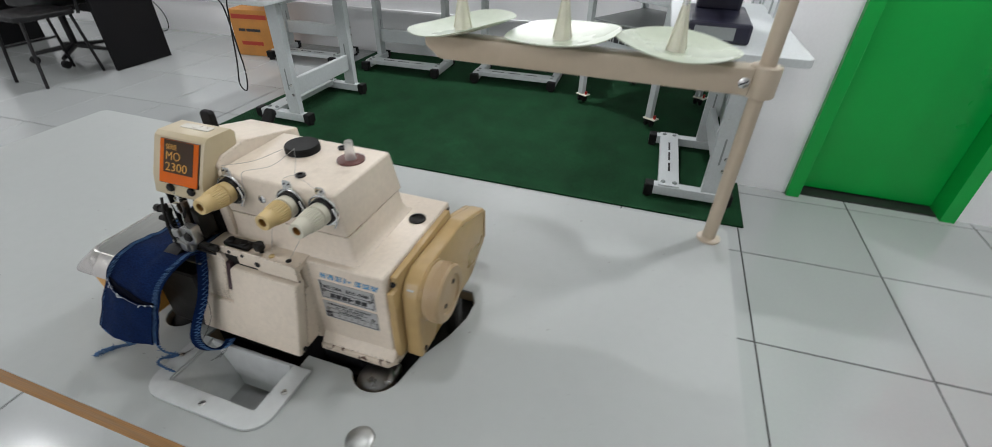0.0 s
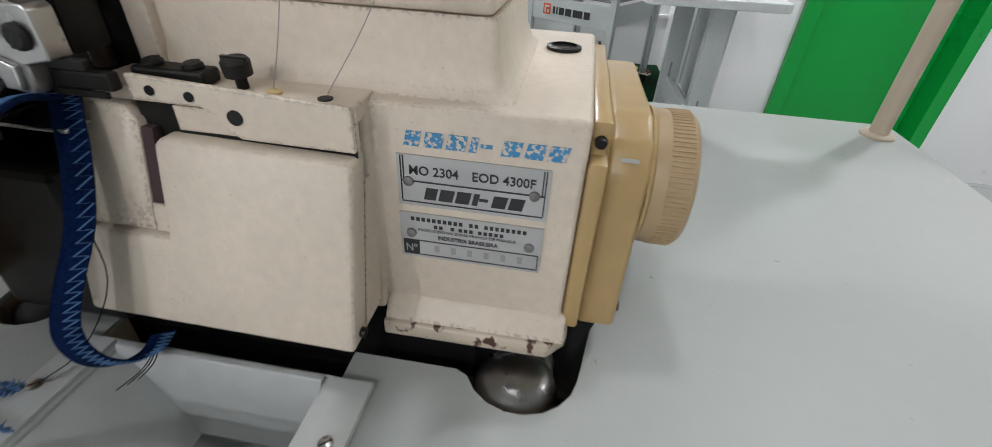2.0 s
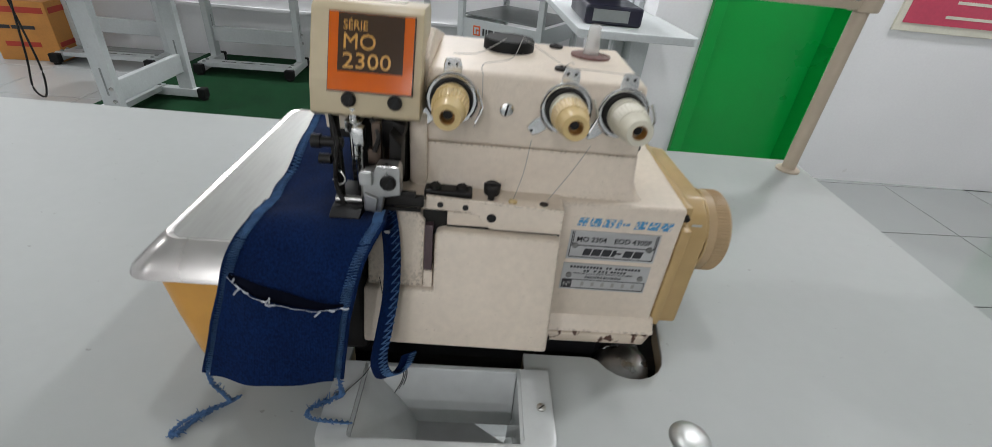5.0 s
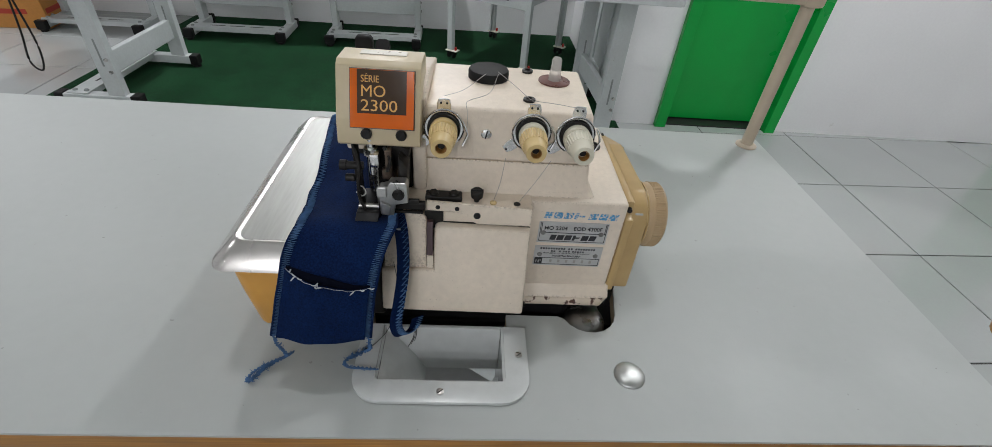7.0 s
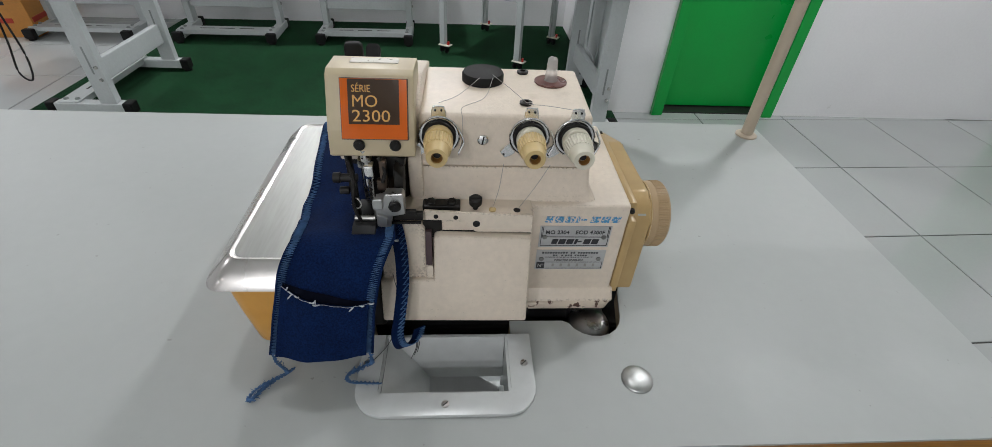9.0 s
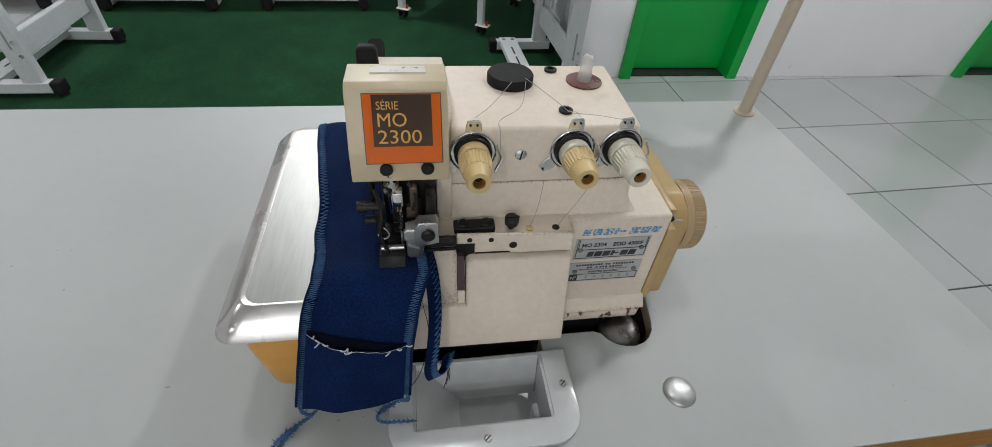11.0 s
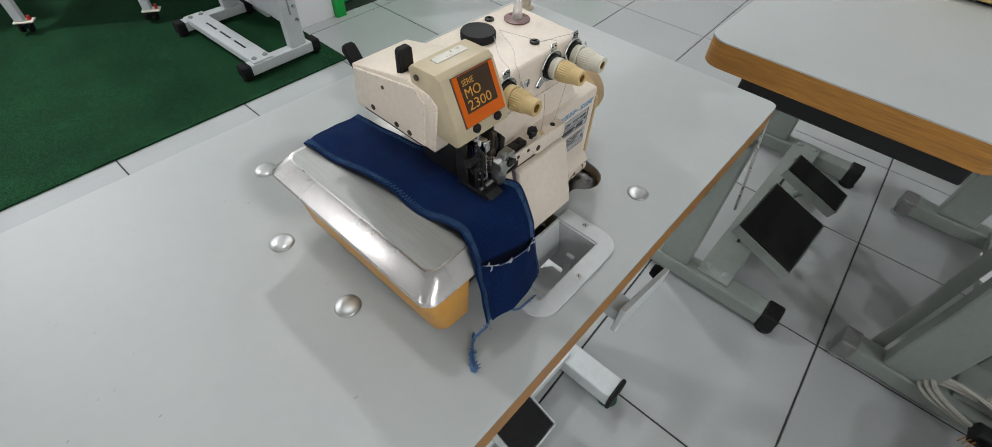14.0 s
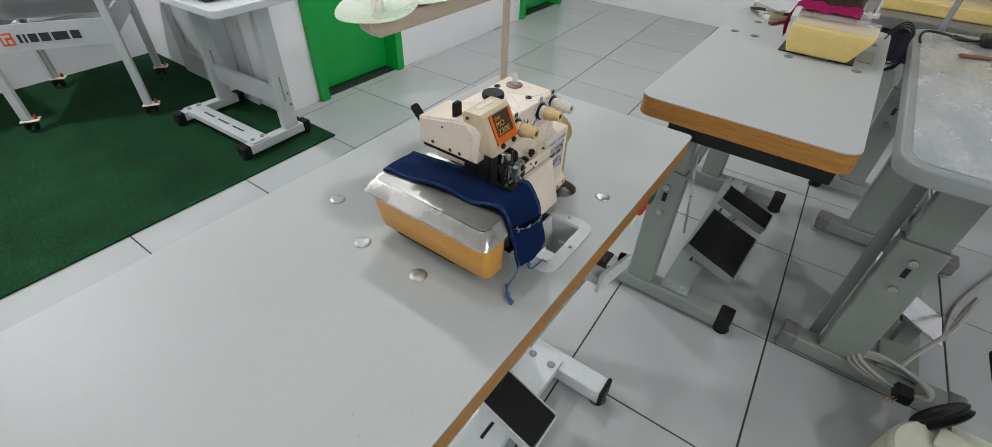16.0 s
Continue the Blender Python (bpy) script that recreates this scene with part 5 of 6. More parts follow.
part("needle_bar_guard", merge(box(0.690, 0.7175, 1.299, 1.3035, 0.8712, 0.8775, 0.001), box(0.694, 0.716, 1.2975, 1.299, 0.8695, 0.8715)), DARK_METAL, om, "black lower guide bar")
ts2 = part("thumb_screw", lathe([(0.0, 0), (0.002, 0), (0.002, 0.004), (0.0046, 0.005), (0.0048, 0.0095), (0.004, 0.0105), (0, 0.0105)], (0.7545, 1.313, 0.8722), (0, -0.12, 1), 16), DARK_METAL, om, "black slotted thumb screw", smooth=40)
part("slot", box(0.7498, 0.7592, 1.3112, 1.3126, 0.8818, 0.8832), BLACK, ts2)
part("oil_nipple", lathe([(0.0026, 0), (0.0026, 0.001), (0.0012, 0.0016), (0, 0.0016)], (0.767, 1.311, 0.8722), seg=12), IVORY_Y, om, "small brass thread eyelet")
part("shelf_hole", rod((0.785, 1.311, 0.8720), (0.785, 1.311, 0.8726), 0.0026, seg=14), BLACK, om)

# name plates and writing on the front
FY = 1.3178
PZ = 0.004


def flat(x0, x1, z0, z1, d0=0.0, d1=0.0004):
    return box(x0, x1, FY - d1, FY - d0, z0 + PZ, z1 + PZ)


def slanted(x0, w, z0, h_, d0, d1, lean=0.22):
    z0 += PZ
    return prism([(x0, z0), (x0 + w, z0), (x0 + w + lean * h_, z0 + h_), (x0 + lean * h_, z0 + h_)], FY - d1, FY - d0, "y")


mk = [slanted(0.8085 + k, w, 0.8516, 0.0058, 0.0, 0.0003) for k, w in ((0, 0.0055), (0.0072, 0.0068), (0.0155, 0.0068), (0.0238, 0.0026), (0.0352, 0.0066), (0.0435, 0.0066), (0.0515, 0.0066))]
mk.append(slanted(0.8365, 0.0042, 0.8537, 0.0014, 0.0, 0.0003))
for b_m in mk:
    part("mark_bar", b_m, BLUE_INK, om, "worn blue mark")
p1 = part("name_plate", flat(0.8056, 0.8624, 0.8268, 0.8482, 0.0, 0.0007), PLATE, om, "silver model plate")
part("plate_line", merge(flat(0.8070, 0.8610, 0.8372, 0.8378, 0.0007, 0.0009), *[flat(x, x + 0.0005, z0, 0.8478, 0.0007, 0.0009) for x, z0 in ((0.8068, 0.829), (0.8078, 0.8378), (0.8597, 0.8378), (0.8607, 0.829))], flat(0.8070, 0.8610, 0.8283, 0.8288, 0.0007, 0.0009)), INK, p1)
writing("lettering", "MO 2304", 0.0052, (0.8100, FY - 0.0009, 0.8405 + PZ), p1, INK, (90, 0, 0), 0.94, 0.0001, bold=0.00007)
writing("lettering", "EOD 4300F", 0.0052, (0.8338, FY - 0.0009, 0.8405 + PZ), p1, INK, (90, 0, 0), 0.94, 0.0001, bold=0.00007)
for k, w in ((0, 0.0046), (0.0056, 0.0054), (0.0120, 0.0054), (0.0184, 0.0022), (0.0258, 0.0054), (0.0322, 0.0054)):
    part("mark_bar", slanted(0.8155 + k, w, 0.8302, 0.0050, 0.0007, 0.001), INK, p1, "black mark")
part("mark_bar", slanted(0.8367, 0.0034, 0.8322, 0.0012, 0.0007, 0.001), INK, p1, "black mark")
p2 = part("name_plate", flat(0.8052, 0.8622, 0.8018, 0.8232, 0.0, 0.0007), PLATE, om, "silver maker's plate")
bars = [flat(x0 + 0.00215 * k, x0 + 0.00215 * k + 0.0014, z0, z1, 0.0007, 0.0009) for z0, z1, spans in ((0.8197, 0.8214, ((0.8098, 0.8315), (0.8332, 0.8372), (0.8392, 0.8572))), (0.8169, 0.8184, ((0.8190, 0.8240), (0.8258, 0.8268), (0.8290, 0.8348), (0.8368, 0.8465)))) for x0, x1 in spans for k in range(max(1, round((x1 - x0) / 0.00215)))]
part("text_bar", merge(*bars), INK, p2)
writing("lettering", "PRODUZIDO NA ZONA FRANCA DE MANAUS", 0.0018, (0.8125, FY - 0.0009, 0.8150 + PZ), p2, INK, (90, 0, 0), 1.05, 0.00005)
writing("lettering", "INDUSTRIA BRASILEIRA", 0.0026, (0.8205, FY - 0.0009, 0.8118 + PZ), p2, INK, (90, 0, 0), 0.9, 0.00005, bold=0.00006)
part("serial_field", merge(flat(0.8062, 0.8612, 0.8030, 0.8034, 0.0007, 0.0009), flat(0.8062, 0.8612, 0.8100, 0.8104, 0.0007, 0.0009), flat(0.8608, 0.8612, 0.8034, 0.8100, 0.0007, 0.0009), flat(0.8062, 0.8128, 0.8034, 0.8100, 0.0007, 0.0009)), INK, p2)
writing("lettering", "Nº", 0.0052, (0.8070, FY - 0.0011, 0.8048 + PZ), p2, PLATE, (90, 0, 0), 0.85, 0.00005)
part("serial_bar", merge(*[flat(0.8190 + 0.0068 * k, 0.8210 + 0.0068 * k, 0.8052, 0.8084, 0.0007, 0.0008) for k in range(6)]), THREAD, p2)
for x, z, pp in ((0.8098, 0.8413, p1), (0.8572, 0.8413, p1), (0.8098, 0.8178, p2), (0.8572, 0.8178, p2)):
    part("rivet", lathe([(0.0021, 0), (0.0019, 0.0008), (0, 0.0013)], (x, FY - 0.0007, z), (0, -1, 0), 14), FOOT_STEEL, pp, smooth=60)

# wheel guard and hand wheel
wg = part("wheel_guard", prism([(1.3185, 0.7765), (1.3185, 0.8560), (1.3265, 0.8560), (1.3265, 0.8685), (1.440, 0.8685), (1.4425, 0.845), (1.4425, 0.79), (1.42, 0.772), (1.33, 0.772)], 0.8745, 0.8815, "x", 0.0016, 2), TAN_CAST, om, "tan enamel wheel guard", smooth=40)
part("guard_body", prism([(1.3275, 0.771), (1.3285, 0.846), (1.336, 0.858), (1.350, 0.8645), (1.435, 0.862), (1.495, 0.8410), (1.4985, 0.837), (1.4985, 0.795), (1.455, 0.7725)], 0.8817, 0.8985, "x", 0.0045, 4), TAN_CAST, wg, smooth=40)
part("guard_back", prism([(1.4440, 0.857), (1.495, 0.8400), (1.4985, 0.836), (1.4985, 0.796), (1.444, 0.775)], 0.8748, 0.8816, "x", 0.0016, 2), TAN_CAST, wg, smooth=40)
part("guard_rim", prism([(1.432, 0.8605), (1.4935, 0.8395), (1.4970, 0.835), (1.4970, 0.800), (1.4940, 0.800), (1.4940, 0.833), (1.4900, 0.8370), (1.430, 0.8575)], 0.8984, 0.8996, "x", 0.0004, 1), TAN_CAST, wg, smooth=40)
WC = (1.358, 0.8345)
part("hub_collar", lathe([(0.0, 0), (0.0295, 0), (0.0295, 0.0012), (0.0285, 0.0020), (0.0, 0.0020)], (0.8984, WC[0], WC[1]), (1, 0, 0), 40), TAN_CAST, wg, smooth=40)
hw = part("hand_wheel", lathe([(0.0, 0), (0.028, 0), (0.0285, 0.002), (0.0285, 0.0150), (0.0268, 0.0168), (0.020, 0.0175), (0.0185, 0.0155), (0.0, 0.0155)], (0.8998, WC[0], WC[1]), (1, 0, 0), 56), TAN_WHEEL, om, "tan knurled hand wheel", smooth=40)
for a in [2 * math.pi * i / 90 for i in range(90)]:
    part("ridge", rod((0.9058, WC[0] + 0.0285 * math.cos(a), WC[1] + 0.0285 * math.sin(a)), (0.9142, WC[0] + 0.0285 * math.cos(a), WC[1] + 0.0285 * math.sin(a)), 0.0005, seg=5), TAN_WHEEL, hw)
for a in (40, 220):
    part("face_screw", rod((0.9152, WC[0] + 0.012 * math.cos(radians(a)), WC[1] + 0.012 * math.sin(radians(a))), (0.9160, WC[0] + 0.012 * math.cos(radians(a)), WC[1] + 0.012 * math.sin(radians(a))), 0.0025, seg=12), DARK_METAL, hw)
screw("guard_screw", (0.8780, 1.3276, 0.8612), (0, -1, 0), 0.0024, wg, DARK_METAL, 0.0040, True, 20, "dark oily screw in a notch")
screw("guard_screw", (0.8986, 1.3345, 0.7790), (1, 0, 0), 0.0028, wg, BROWN_METAL, 0.0014, True, 50)
# Solid dark strip for the shade where plate and back casting part
part("guard_slot", box(0.8776, 0.8790, 1.4385, 1.4428, 0.8550, 0.8692), DARK_METAL, wg, "dark strip standing in for the shaded gap behind the guard plate")
part("index_mark", prism([(1.3320, 0.8520), (1.3328, 0.8530), (1.3322, 0.8532), (1.3313, 0.8520)], 0.8870, 0.8935, "x"), LAMINATE, wg)
part("lower_link", box(0.895, 0.91, 1.385, 1.40, 0.72, 0.79, 0.003), DARK_METAL, om)

# tray and lid on the work side
def ring_loft(rings, cap_top=True):
    bm = bmesh.new()
    vs = [[bm.verts.new(p) for p in r] for r in rings]
    for a, b in zip(vs, vs[1:]):
        for i in range(len(a)):
            j = (i + 1) % len(a)
            bm.faces.new((a[i], a[j], b[j], b[i]))
    bm.faces.new(vs[0][::-1])
    if cap_top:
        bm.faces.new(vs[-1])
    bmesh.ops.recalc_face_normals(bm, faces=bm.faces)
    return bm


def tray_ring(x0, x1, y0, y1, z, r):
    return [(x, y, z) for x, y in rounded(x0, x1, y0, y1, r, 5, (1, 0, 0, 1))]


part("tray_body", ring_loft([tray_ring(0.5945, 0.622, 1.2675, 1.458, 0.7795, 0.008), tray_ring(0.5905, 0.622, 1.2650, 1.462, 0.7825, 0.012), tray_ring(0.586, 0.622, 1.264, 1.465, 0.813, 0.012), tray_ring(0.5835, 0.622, 1.2625, 1.468, 0.8425, 0.012)]), AMBER, om, "amber enamel tray body", smooth=50)
part("tray_bracket", box(0.60, 0.66, 1.33, 1.44, 0.7645, 0.7798, 0.003), DARK_METAL, om)
ld = part("tray_lid_rim", ring_loft([tray_ring(0.5770, 0.655, 1.260, 1.4725, 0.8415, 0.010), tray_ring(0.5742, 0.655, 1.2575, 1.4750, 0.8440, 0.012), tray_ring(0.5752, 0.655, 1.2585, 1.474, 0.8465, 0.012), tray_ring(0.5880, 0.655, 1.2695, 1.4635, 0.8592, 0.009), tray_ring(0.5900, 0.655, 1.2715, 1.4620, 0.8604, 0.009), tray_ring(0.5920, 0.655, 1.2735, 1.460, 0.8596, 0.009)]), LID_RIM, om, "polished steel lid rim", smooth=22)
part("tray_lid", prism(rounded(0.5922, 0.672, 1.2737, 1.4598, 0.009, 5, (1, 0, 0, 1)), 0.8588, 0.8598), LID, ld, "brushed steel lid plate")
part("cloth_plate", box(0.6572, 0.690, 1.3065, 1.45, 0.850, 0.8590, 0.001), STEEL, om, "steel cloth plate")
# Dark casting, widened to stand for the cavity's shade as well
part("inner_casting", merge(box(0.6235, 0.684, 1.292, 1.42, 0.764, 0.8400, 0.004), box(0.684, 0.705, 1.3035, 1.42, 0.77, 0.85, 0.002)), DARK_METAL, om, "dark inner casting, also filling the shaded cavity behind the cloth")

# needle, presser and knife gear
NX, NY = 0.680, 1.312
gear = [("needle_bar", rod((NX, NY, 0.893), (NX, NY, 0.921), 0.0032, seg=14), CHROME),
        ("needle_clamp", box(NX + 0.0004, NX + 0.0066, NY - 0.010, NY - 0.002, 0.9035, 0.9135, 0.001), CHROME),
        ("needle", rod((NX, NY, 0.866), (NX, NY, 0.898), 0.0008, seg=8), CHROME),
        ("presser_bar", rod((NX + 0.013, NY + 0.01, 0.872), (NX + 0.013, NY + 0.01, 0.921), 0.0036, seg=14), BROWN_METAL),
        ("presser_arm", prism([(NX - 0.0095, 0.869), (NX - 0.0055, 0.869), (NX - 0.0050, 0.903), (NX - 0.0068, 0.912), (NX - 0.0100, 0.905)], NY - 0.012, NY - 0.008, "y", 0.0006), DARK_METAL),
        ("presser_arm", prism([(NX - 0.012, 0.875), (NX - 0.0100, 0.875), (NX - 0.0108, 0.918), (NX - 0.0128, 0.918)], NY - 0.002, NY + 0.010, "y", 0.0005), DARK_METAL),
        ("guide_bracket", prism([(NX + 0.0078, 0.894), (NX + 0.0150, 0.894), (NX + 0.0150, 0.9165), (NX + 0.0105, 0.9165), (NX + 0.0105, 0.9020), (NX + 0.0078, 0.9020)], NY - 0.009, NY - 0.004, "y", 0.0007), BROWN_METAL),
        ("thread_rod", rod((NX + 0.0040, NY - 0.010, 0.871), (NX + 0.0045, NY - 0.006, 0.905), 0.0009, seg=8), STEEL),
        ("hook_wire", tube([(NX - 0.0100, NY - 0.0125, 0.8850), (NX - 0.0060, NY - 0.0150, 0.8835), (NX - 0.0030, NY - 0.0150, 0.8865), (NX - 0.0050, NY - 0.0140, 0.8905), (NX - 0.0085, NY - 0.0125, 0.8905)], 0.0005, 6, 5), STEEL),
        ("bar_nut", rod((NX, NY, 0.9085), (NX, NY, 0.9140), 0.0052, seg=6), CHROME),
        ("foot_hinge", rod((NX - 0.0090, NY - 0.014, 0.8745), (NX + 0.0050, NY - 0.014, 0.8745), 0.0020, seg=12), STEEL),
        ("presser_foot", prism([(NY - 0.024, 0.8680), (NY - 0.027, 0.8705), (NY - 0.020, 0.8730), (NY + 0.012, 0.872), (NY + 0.012, 0.8660), (NY - 0.015, 0.8668)], NX - 0.010, NX + 0.006, "x", 0.0006), BLACK),
        ("foot_tongue", box(NX - 0.004, NX + 0.001, NY - 0.030, NY - 0.02, 0.8665, 0.8690, 0.0005), BLACK),
        ("knife_clamp", prism([(0.6868, 0.8715), (0.6958, 0.8700), (0.6975, 0.8800), (0.7063, 0.8820), (0.7063, 0.8965), (0.7050, 0.8982), (0.6945, 0.8982), (0.6925, 0.8945), (0.6868, 0.8930)], 1.2925, 1.301, "y", 0.0006), ALLOY),
        ("clamp_lug", prism([(0.6858, 0.8880), (0.6925, 0.8880), (0.6925, 0.8960), (0.6870, 0.8960), (0.6858, 0.8945)], 1.2895, 1.2926, "y", 0.0006), ALLOY),
        ("knife_post", prism([(0.6878, 0.8725), (0.6935, 0.8720), (0.6945, 0.8800), (0.6878, 0.8830)], 1.2905, 1.2926, "y", 0.0006), ALLOY),
        ("knife_guard", prism([(0.6985, 0.886), (0.7045, 0.881), (0.7055, 0.905), (0.6995, 0.912)], 1.303, 1.318, "y", 0.001), DARK_METAL),
        ("side_stud", rod((0.662, 1.302, 0.905), (0.676, 1.302, 0.905), 0.0028, seg=12), DARK_METAL),
        ("stud_head", rod((0.6605, 1.302, 0.905), (0.6650, 1.302, 0.905), 0.0036, seg=14), DARK_METAL),
        ("stud_head", rod((0.664, 1.300, 0.8965), (0.670, 1.300, 0.8965), 0.0027, seg=14), DARK_METAL),
        ("link", tube([(0.671, 1.303, 0.917), (0.674, 1.298, 0.905), (0.672, 1.297, 0.885), (0.676, 1.296, 0.872)], 0.0013, 6, 5), DARK_METAL),
        ("link", tube([(0.690, 1.306, 0.918), (0.694, 1.303, 0.91), (0.692, 1.301, 0.902)], 0.0013, 6, 5), DARK_METAL),
        ("spring", tube([(0.683 + 0.0022 * math.cos(a), 1.299 + 0.0022 * math.sin(a), 0.886 + a * 0.0006) for a in [i * 0.6 for i in range(44)]], 0.0004, 4, 1), DARK_METAL),
        # Plain dark block put behind the gear for the shaded cavity
        ("inner_gear", box(0.672, 0.7055, 1.326, 1.37, 0.866, 0.917, 0.004), DARK_METAL),
        ("inner_lever", turned(box(0.690, 0.7045, 1.314, 1.328, 0.897, 0.915, 0.004), (0.697, 1.32, 0.905), 20, "Y"), DARK_METAL),
        ("head_post", box(0.7062, 0.7165, 1.324, 1.345, 0.8725, 0.9165, 0.002), CREAM),
        ("needle_plate", box(0.672, 0.700, 1.292, 1.33, 0.8576, 0.8592, 0.0004), STEEL)]
for nm, bm, mt_ in gear:
    part(nm, bm, mt_, om, smooth=18 if mt_ is ALLOY else 40)
screw("clamp_screw", (0.7000, 1.2925, 0.8890), (0, -1, 0), 0.0042, om, DARK_METAL, 0.0022, True, 60)
part("front_chain", box(0.700, 0.7135, 1.296, 1.299, 0.8785, 0.882, 0.0005), DARK_METAL, om)

# loose threads
for k, pts in enumerate(([(0.7735, 1.317, 0.908), (0.771, 1.313, 0.89), (0.767, 1.311, 0.874)], [(0.806, 1.316, 0.908), (0.798, 1.314, 0.893), (0.786, 1.311, 0.874)],
                         [(0.7665, 1.368, 0.951), (0.778, 1.355, 0.947), (0.7885, 1.339, 0.9438)], [(0.7665, 1.366, 0.95), (0.76, 1.345, 0.944), (0.745, 1.330, 0.9435), (0.7448, 1.3255, 0.938), (0.745, 1.323, 0.925), (0.742, 1.321, 0.912)],
                         [(0.79, 1.337, 0.9435), (0.805, 1.332, 0.9445), (0.82, 1.3235, 0.946)], [(0.757, 1.365, 0.95), (0.742, 1.345, 0.9455), (0.729, 1.3235, 0.949)], [(0.7885, 1.339, 0.9436), (0.7905, 1.33, 0.948), (0.791, 1.3235, 0.949)])):
    part("thread", tube(pts, 0.00019, 5, 6), THREAD, om, "thin grey sewing thread")

# ---- denim sample under the presser foot ----
def denim(name, color, spec=0.05):
    m = surface(name, color, 0.9, var=0.20, scale=28, fine=0.40, fine_scale=800, rough_var=0.03, spec=spec)
    nt = m.node_tree
    n, ln = nt.nodes, nt.links
    co = n.new("ShaderNodeTexCoord")
    wv = n.new("ShaderNodeTexWave")
    wv.bands_direction, wv.inputs["Scale"].default_value, wv.inputs["Distortion"].default_value, wv.inputs["Detail"].default_value = "X", 260, 1.5, 2
    ln.new(co.outputs["Object"], wv.inputs["Vector"])
    bp = n.new("ShaderNodeBump")
    bp.inputs["Strength"].default_value, bp.inputs["Distance"].default_value = 0.10, 0.0006
    ln.new(wv.outputs[0], bp.inputs["Height"])
    ln.new(bp.outputs[0], n["Principled BSDF"].inputs["Normal"])
    n["Principled BSDF"].inputs["Sheen Weight"].default_value = 0.03
    return m


DENIM = denim("navy_denim", (0.0034, 0.0130, 0.054))
STITCH = surface("light_blue_overlock_thread", (0.06, 0.14, 0.29), 0.85, var=0.25, scale=200)
WHITE_THREAD = surface("frayed_white_cotton", (0.42, 0.44, 0.47), 0.9)

SPINE = smooth_path([(0, 1.465, 0.8612), (0, 1.442, 0.8625), (0, 1.41, 0.8622), (0, 1.37, 0.8620), (0, 1.33, 0.8626), (0, 1.305, 0.8640), (0, 1.286, 0.8680), (0, 1.271, 0.8650), (0, 1.2605, 0.8550), (0, 1.2535, 0.841), (0, 1.2480, 0.828), (0, 1.2430, 0.816), (0, 1.2385, 0.8045)], 6)


def lerp_table(tab, s):
    for (a, va), (b, vb) in zip(tab, tab[1:]):
        if s <= b:
            return va + (vb - va) * (s - a) / (b - a)
    return tab[-1][1]


LEFT = [(0, 0.6125), (0.12, 0.615), (0.28, 0.622), (0.42, 0.6275), (0.52, 0.6265), (0.62, 0.631), (0.70, 0.632), (0.78, 0.6265), (0.88, 0.622), (1, 0.6165)]
RIGHT = [(0, 0.672), (0.12, 0.674), (0.28, 0.680), (0.42, 0.687), (0.52, 0.691), (0.62, 0.697), (0.70, 0.699), (0.78, 0.691), (0.88, 0.686), (1, 0.683)]
acc = [0.0]
for a, b in zip(SPINE, SPINE[1:]):
    acc.append(acc[-1] + (b - a).length)
acc = [v / acc[-1] for v in acc]


def cloth_at(i, v):
    p, s = SPINE[i], acc[i]
    x = lerp_table(LEFT, s) + (lerp_table(RIGHT, s) - lerp_table(LEFT, s)) * v
    lift = 0.0022 * math.sin(6.5 * s + 3 * v) * (1 - abs(2 * v - 1) * 0.3) + 0.0016 * noise.noise(Vector((x * 60, s * 14, 3)))
    hang = max(0.0, min(1.0, (s - 0.70) / 0.1))
    sag = -0.004 * max(0, 0.18 - v) / 0.18 * (1 - hang) * (1 if s < 0.6 else 0)
    y = p.y - hang * (lift * 1.4 + 0.002 * math.sin(3.1 * v)) - 0.001 * hang * (1 - v)
    z = p.z + (1 - hang) * (abs(lift) * 0.8 + sag * 0.5) - 0.0035 * hang * v * max(0, s - 0.9) * 10 * 0.5
    if s > 0.45:
        z += 0.004 * (1 - hang) * (v - 0.2) * 0.8
    z += 0.0055 * math.exp(-((s - 0.33) / 0.12) ** 2) * max(0.0, 1 - v) ** 1.5 + 0.003 * math.exp(-((s - 0.04) / 0.05) ** 2) * (1 - v)
    return Vector((x, y, z))


NV = 22
bm = bmesh.new()
grid = [[bm.verts.new(cloth_at(i, j / NV)) for j in range(NV + 1)] for i in range(len(SPINE))]
for a, b in zip(grid, grid[1:]):
    for j in range(NV):
        bm.faces.new((a[j], a[j + 1], b[j + 1], b[j]))
bmesh.ops.recalc_face_normals(bm, faces=bm.faces)
bmesh.ops.solidify(bm, geom=list(bm.faces), thickness=0.0011)
dn = thing("denim_sample", (0.65, 1.35, 0.86), "navy denim sample with light blue overlocked edges draped off the machine", "cloth")
part("panel", bm, DENIM, dn, smooth=60)


def stitches(v, inset, parent):
    """Overlock zigzag along a cloth edge."""
    pts = []
    for i in range(len(SPINE) - 1):
        for k in range(4):
            f = k / 4
            p = cloth_at(i, v).lerp(cloth_at(i + 1, v), f)
            q = cloth_at(i, inset).lerp(cloth_at(i + 1, inset), f)
            out = Vector((0, -0.0007, 0.0004)) if acc[i] > 0.74 else Vector((0, 0, 0.0008))
            pts.append((p if k % 2 == 0 else q) + out)
    return part("overlock_stitching", tube(pts, 0.00046, 5, 1), STITCH, parent, "light blue overlock stitching")


stitches(0.0, 0.08, dn)
stitches(1.0, 0.92, dn)
for v in (-0.008, 1.008):
    part("edge_cord", tube([cloth_at(i, v) + Vector((0, -0.0003, 0)) for i in range(0, len(SPINE), 2)], 0.0011, 6, 3), DENIM, dn)
# pocket slit with frayed thread: the lower flap starts at the slit and stands proud of the panel
END = len(SPINE) - 1


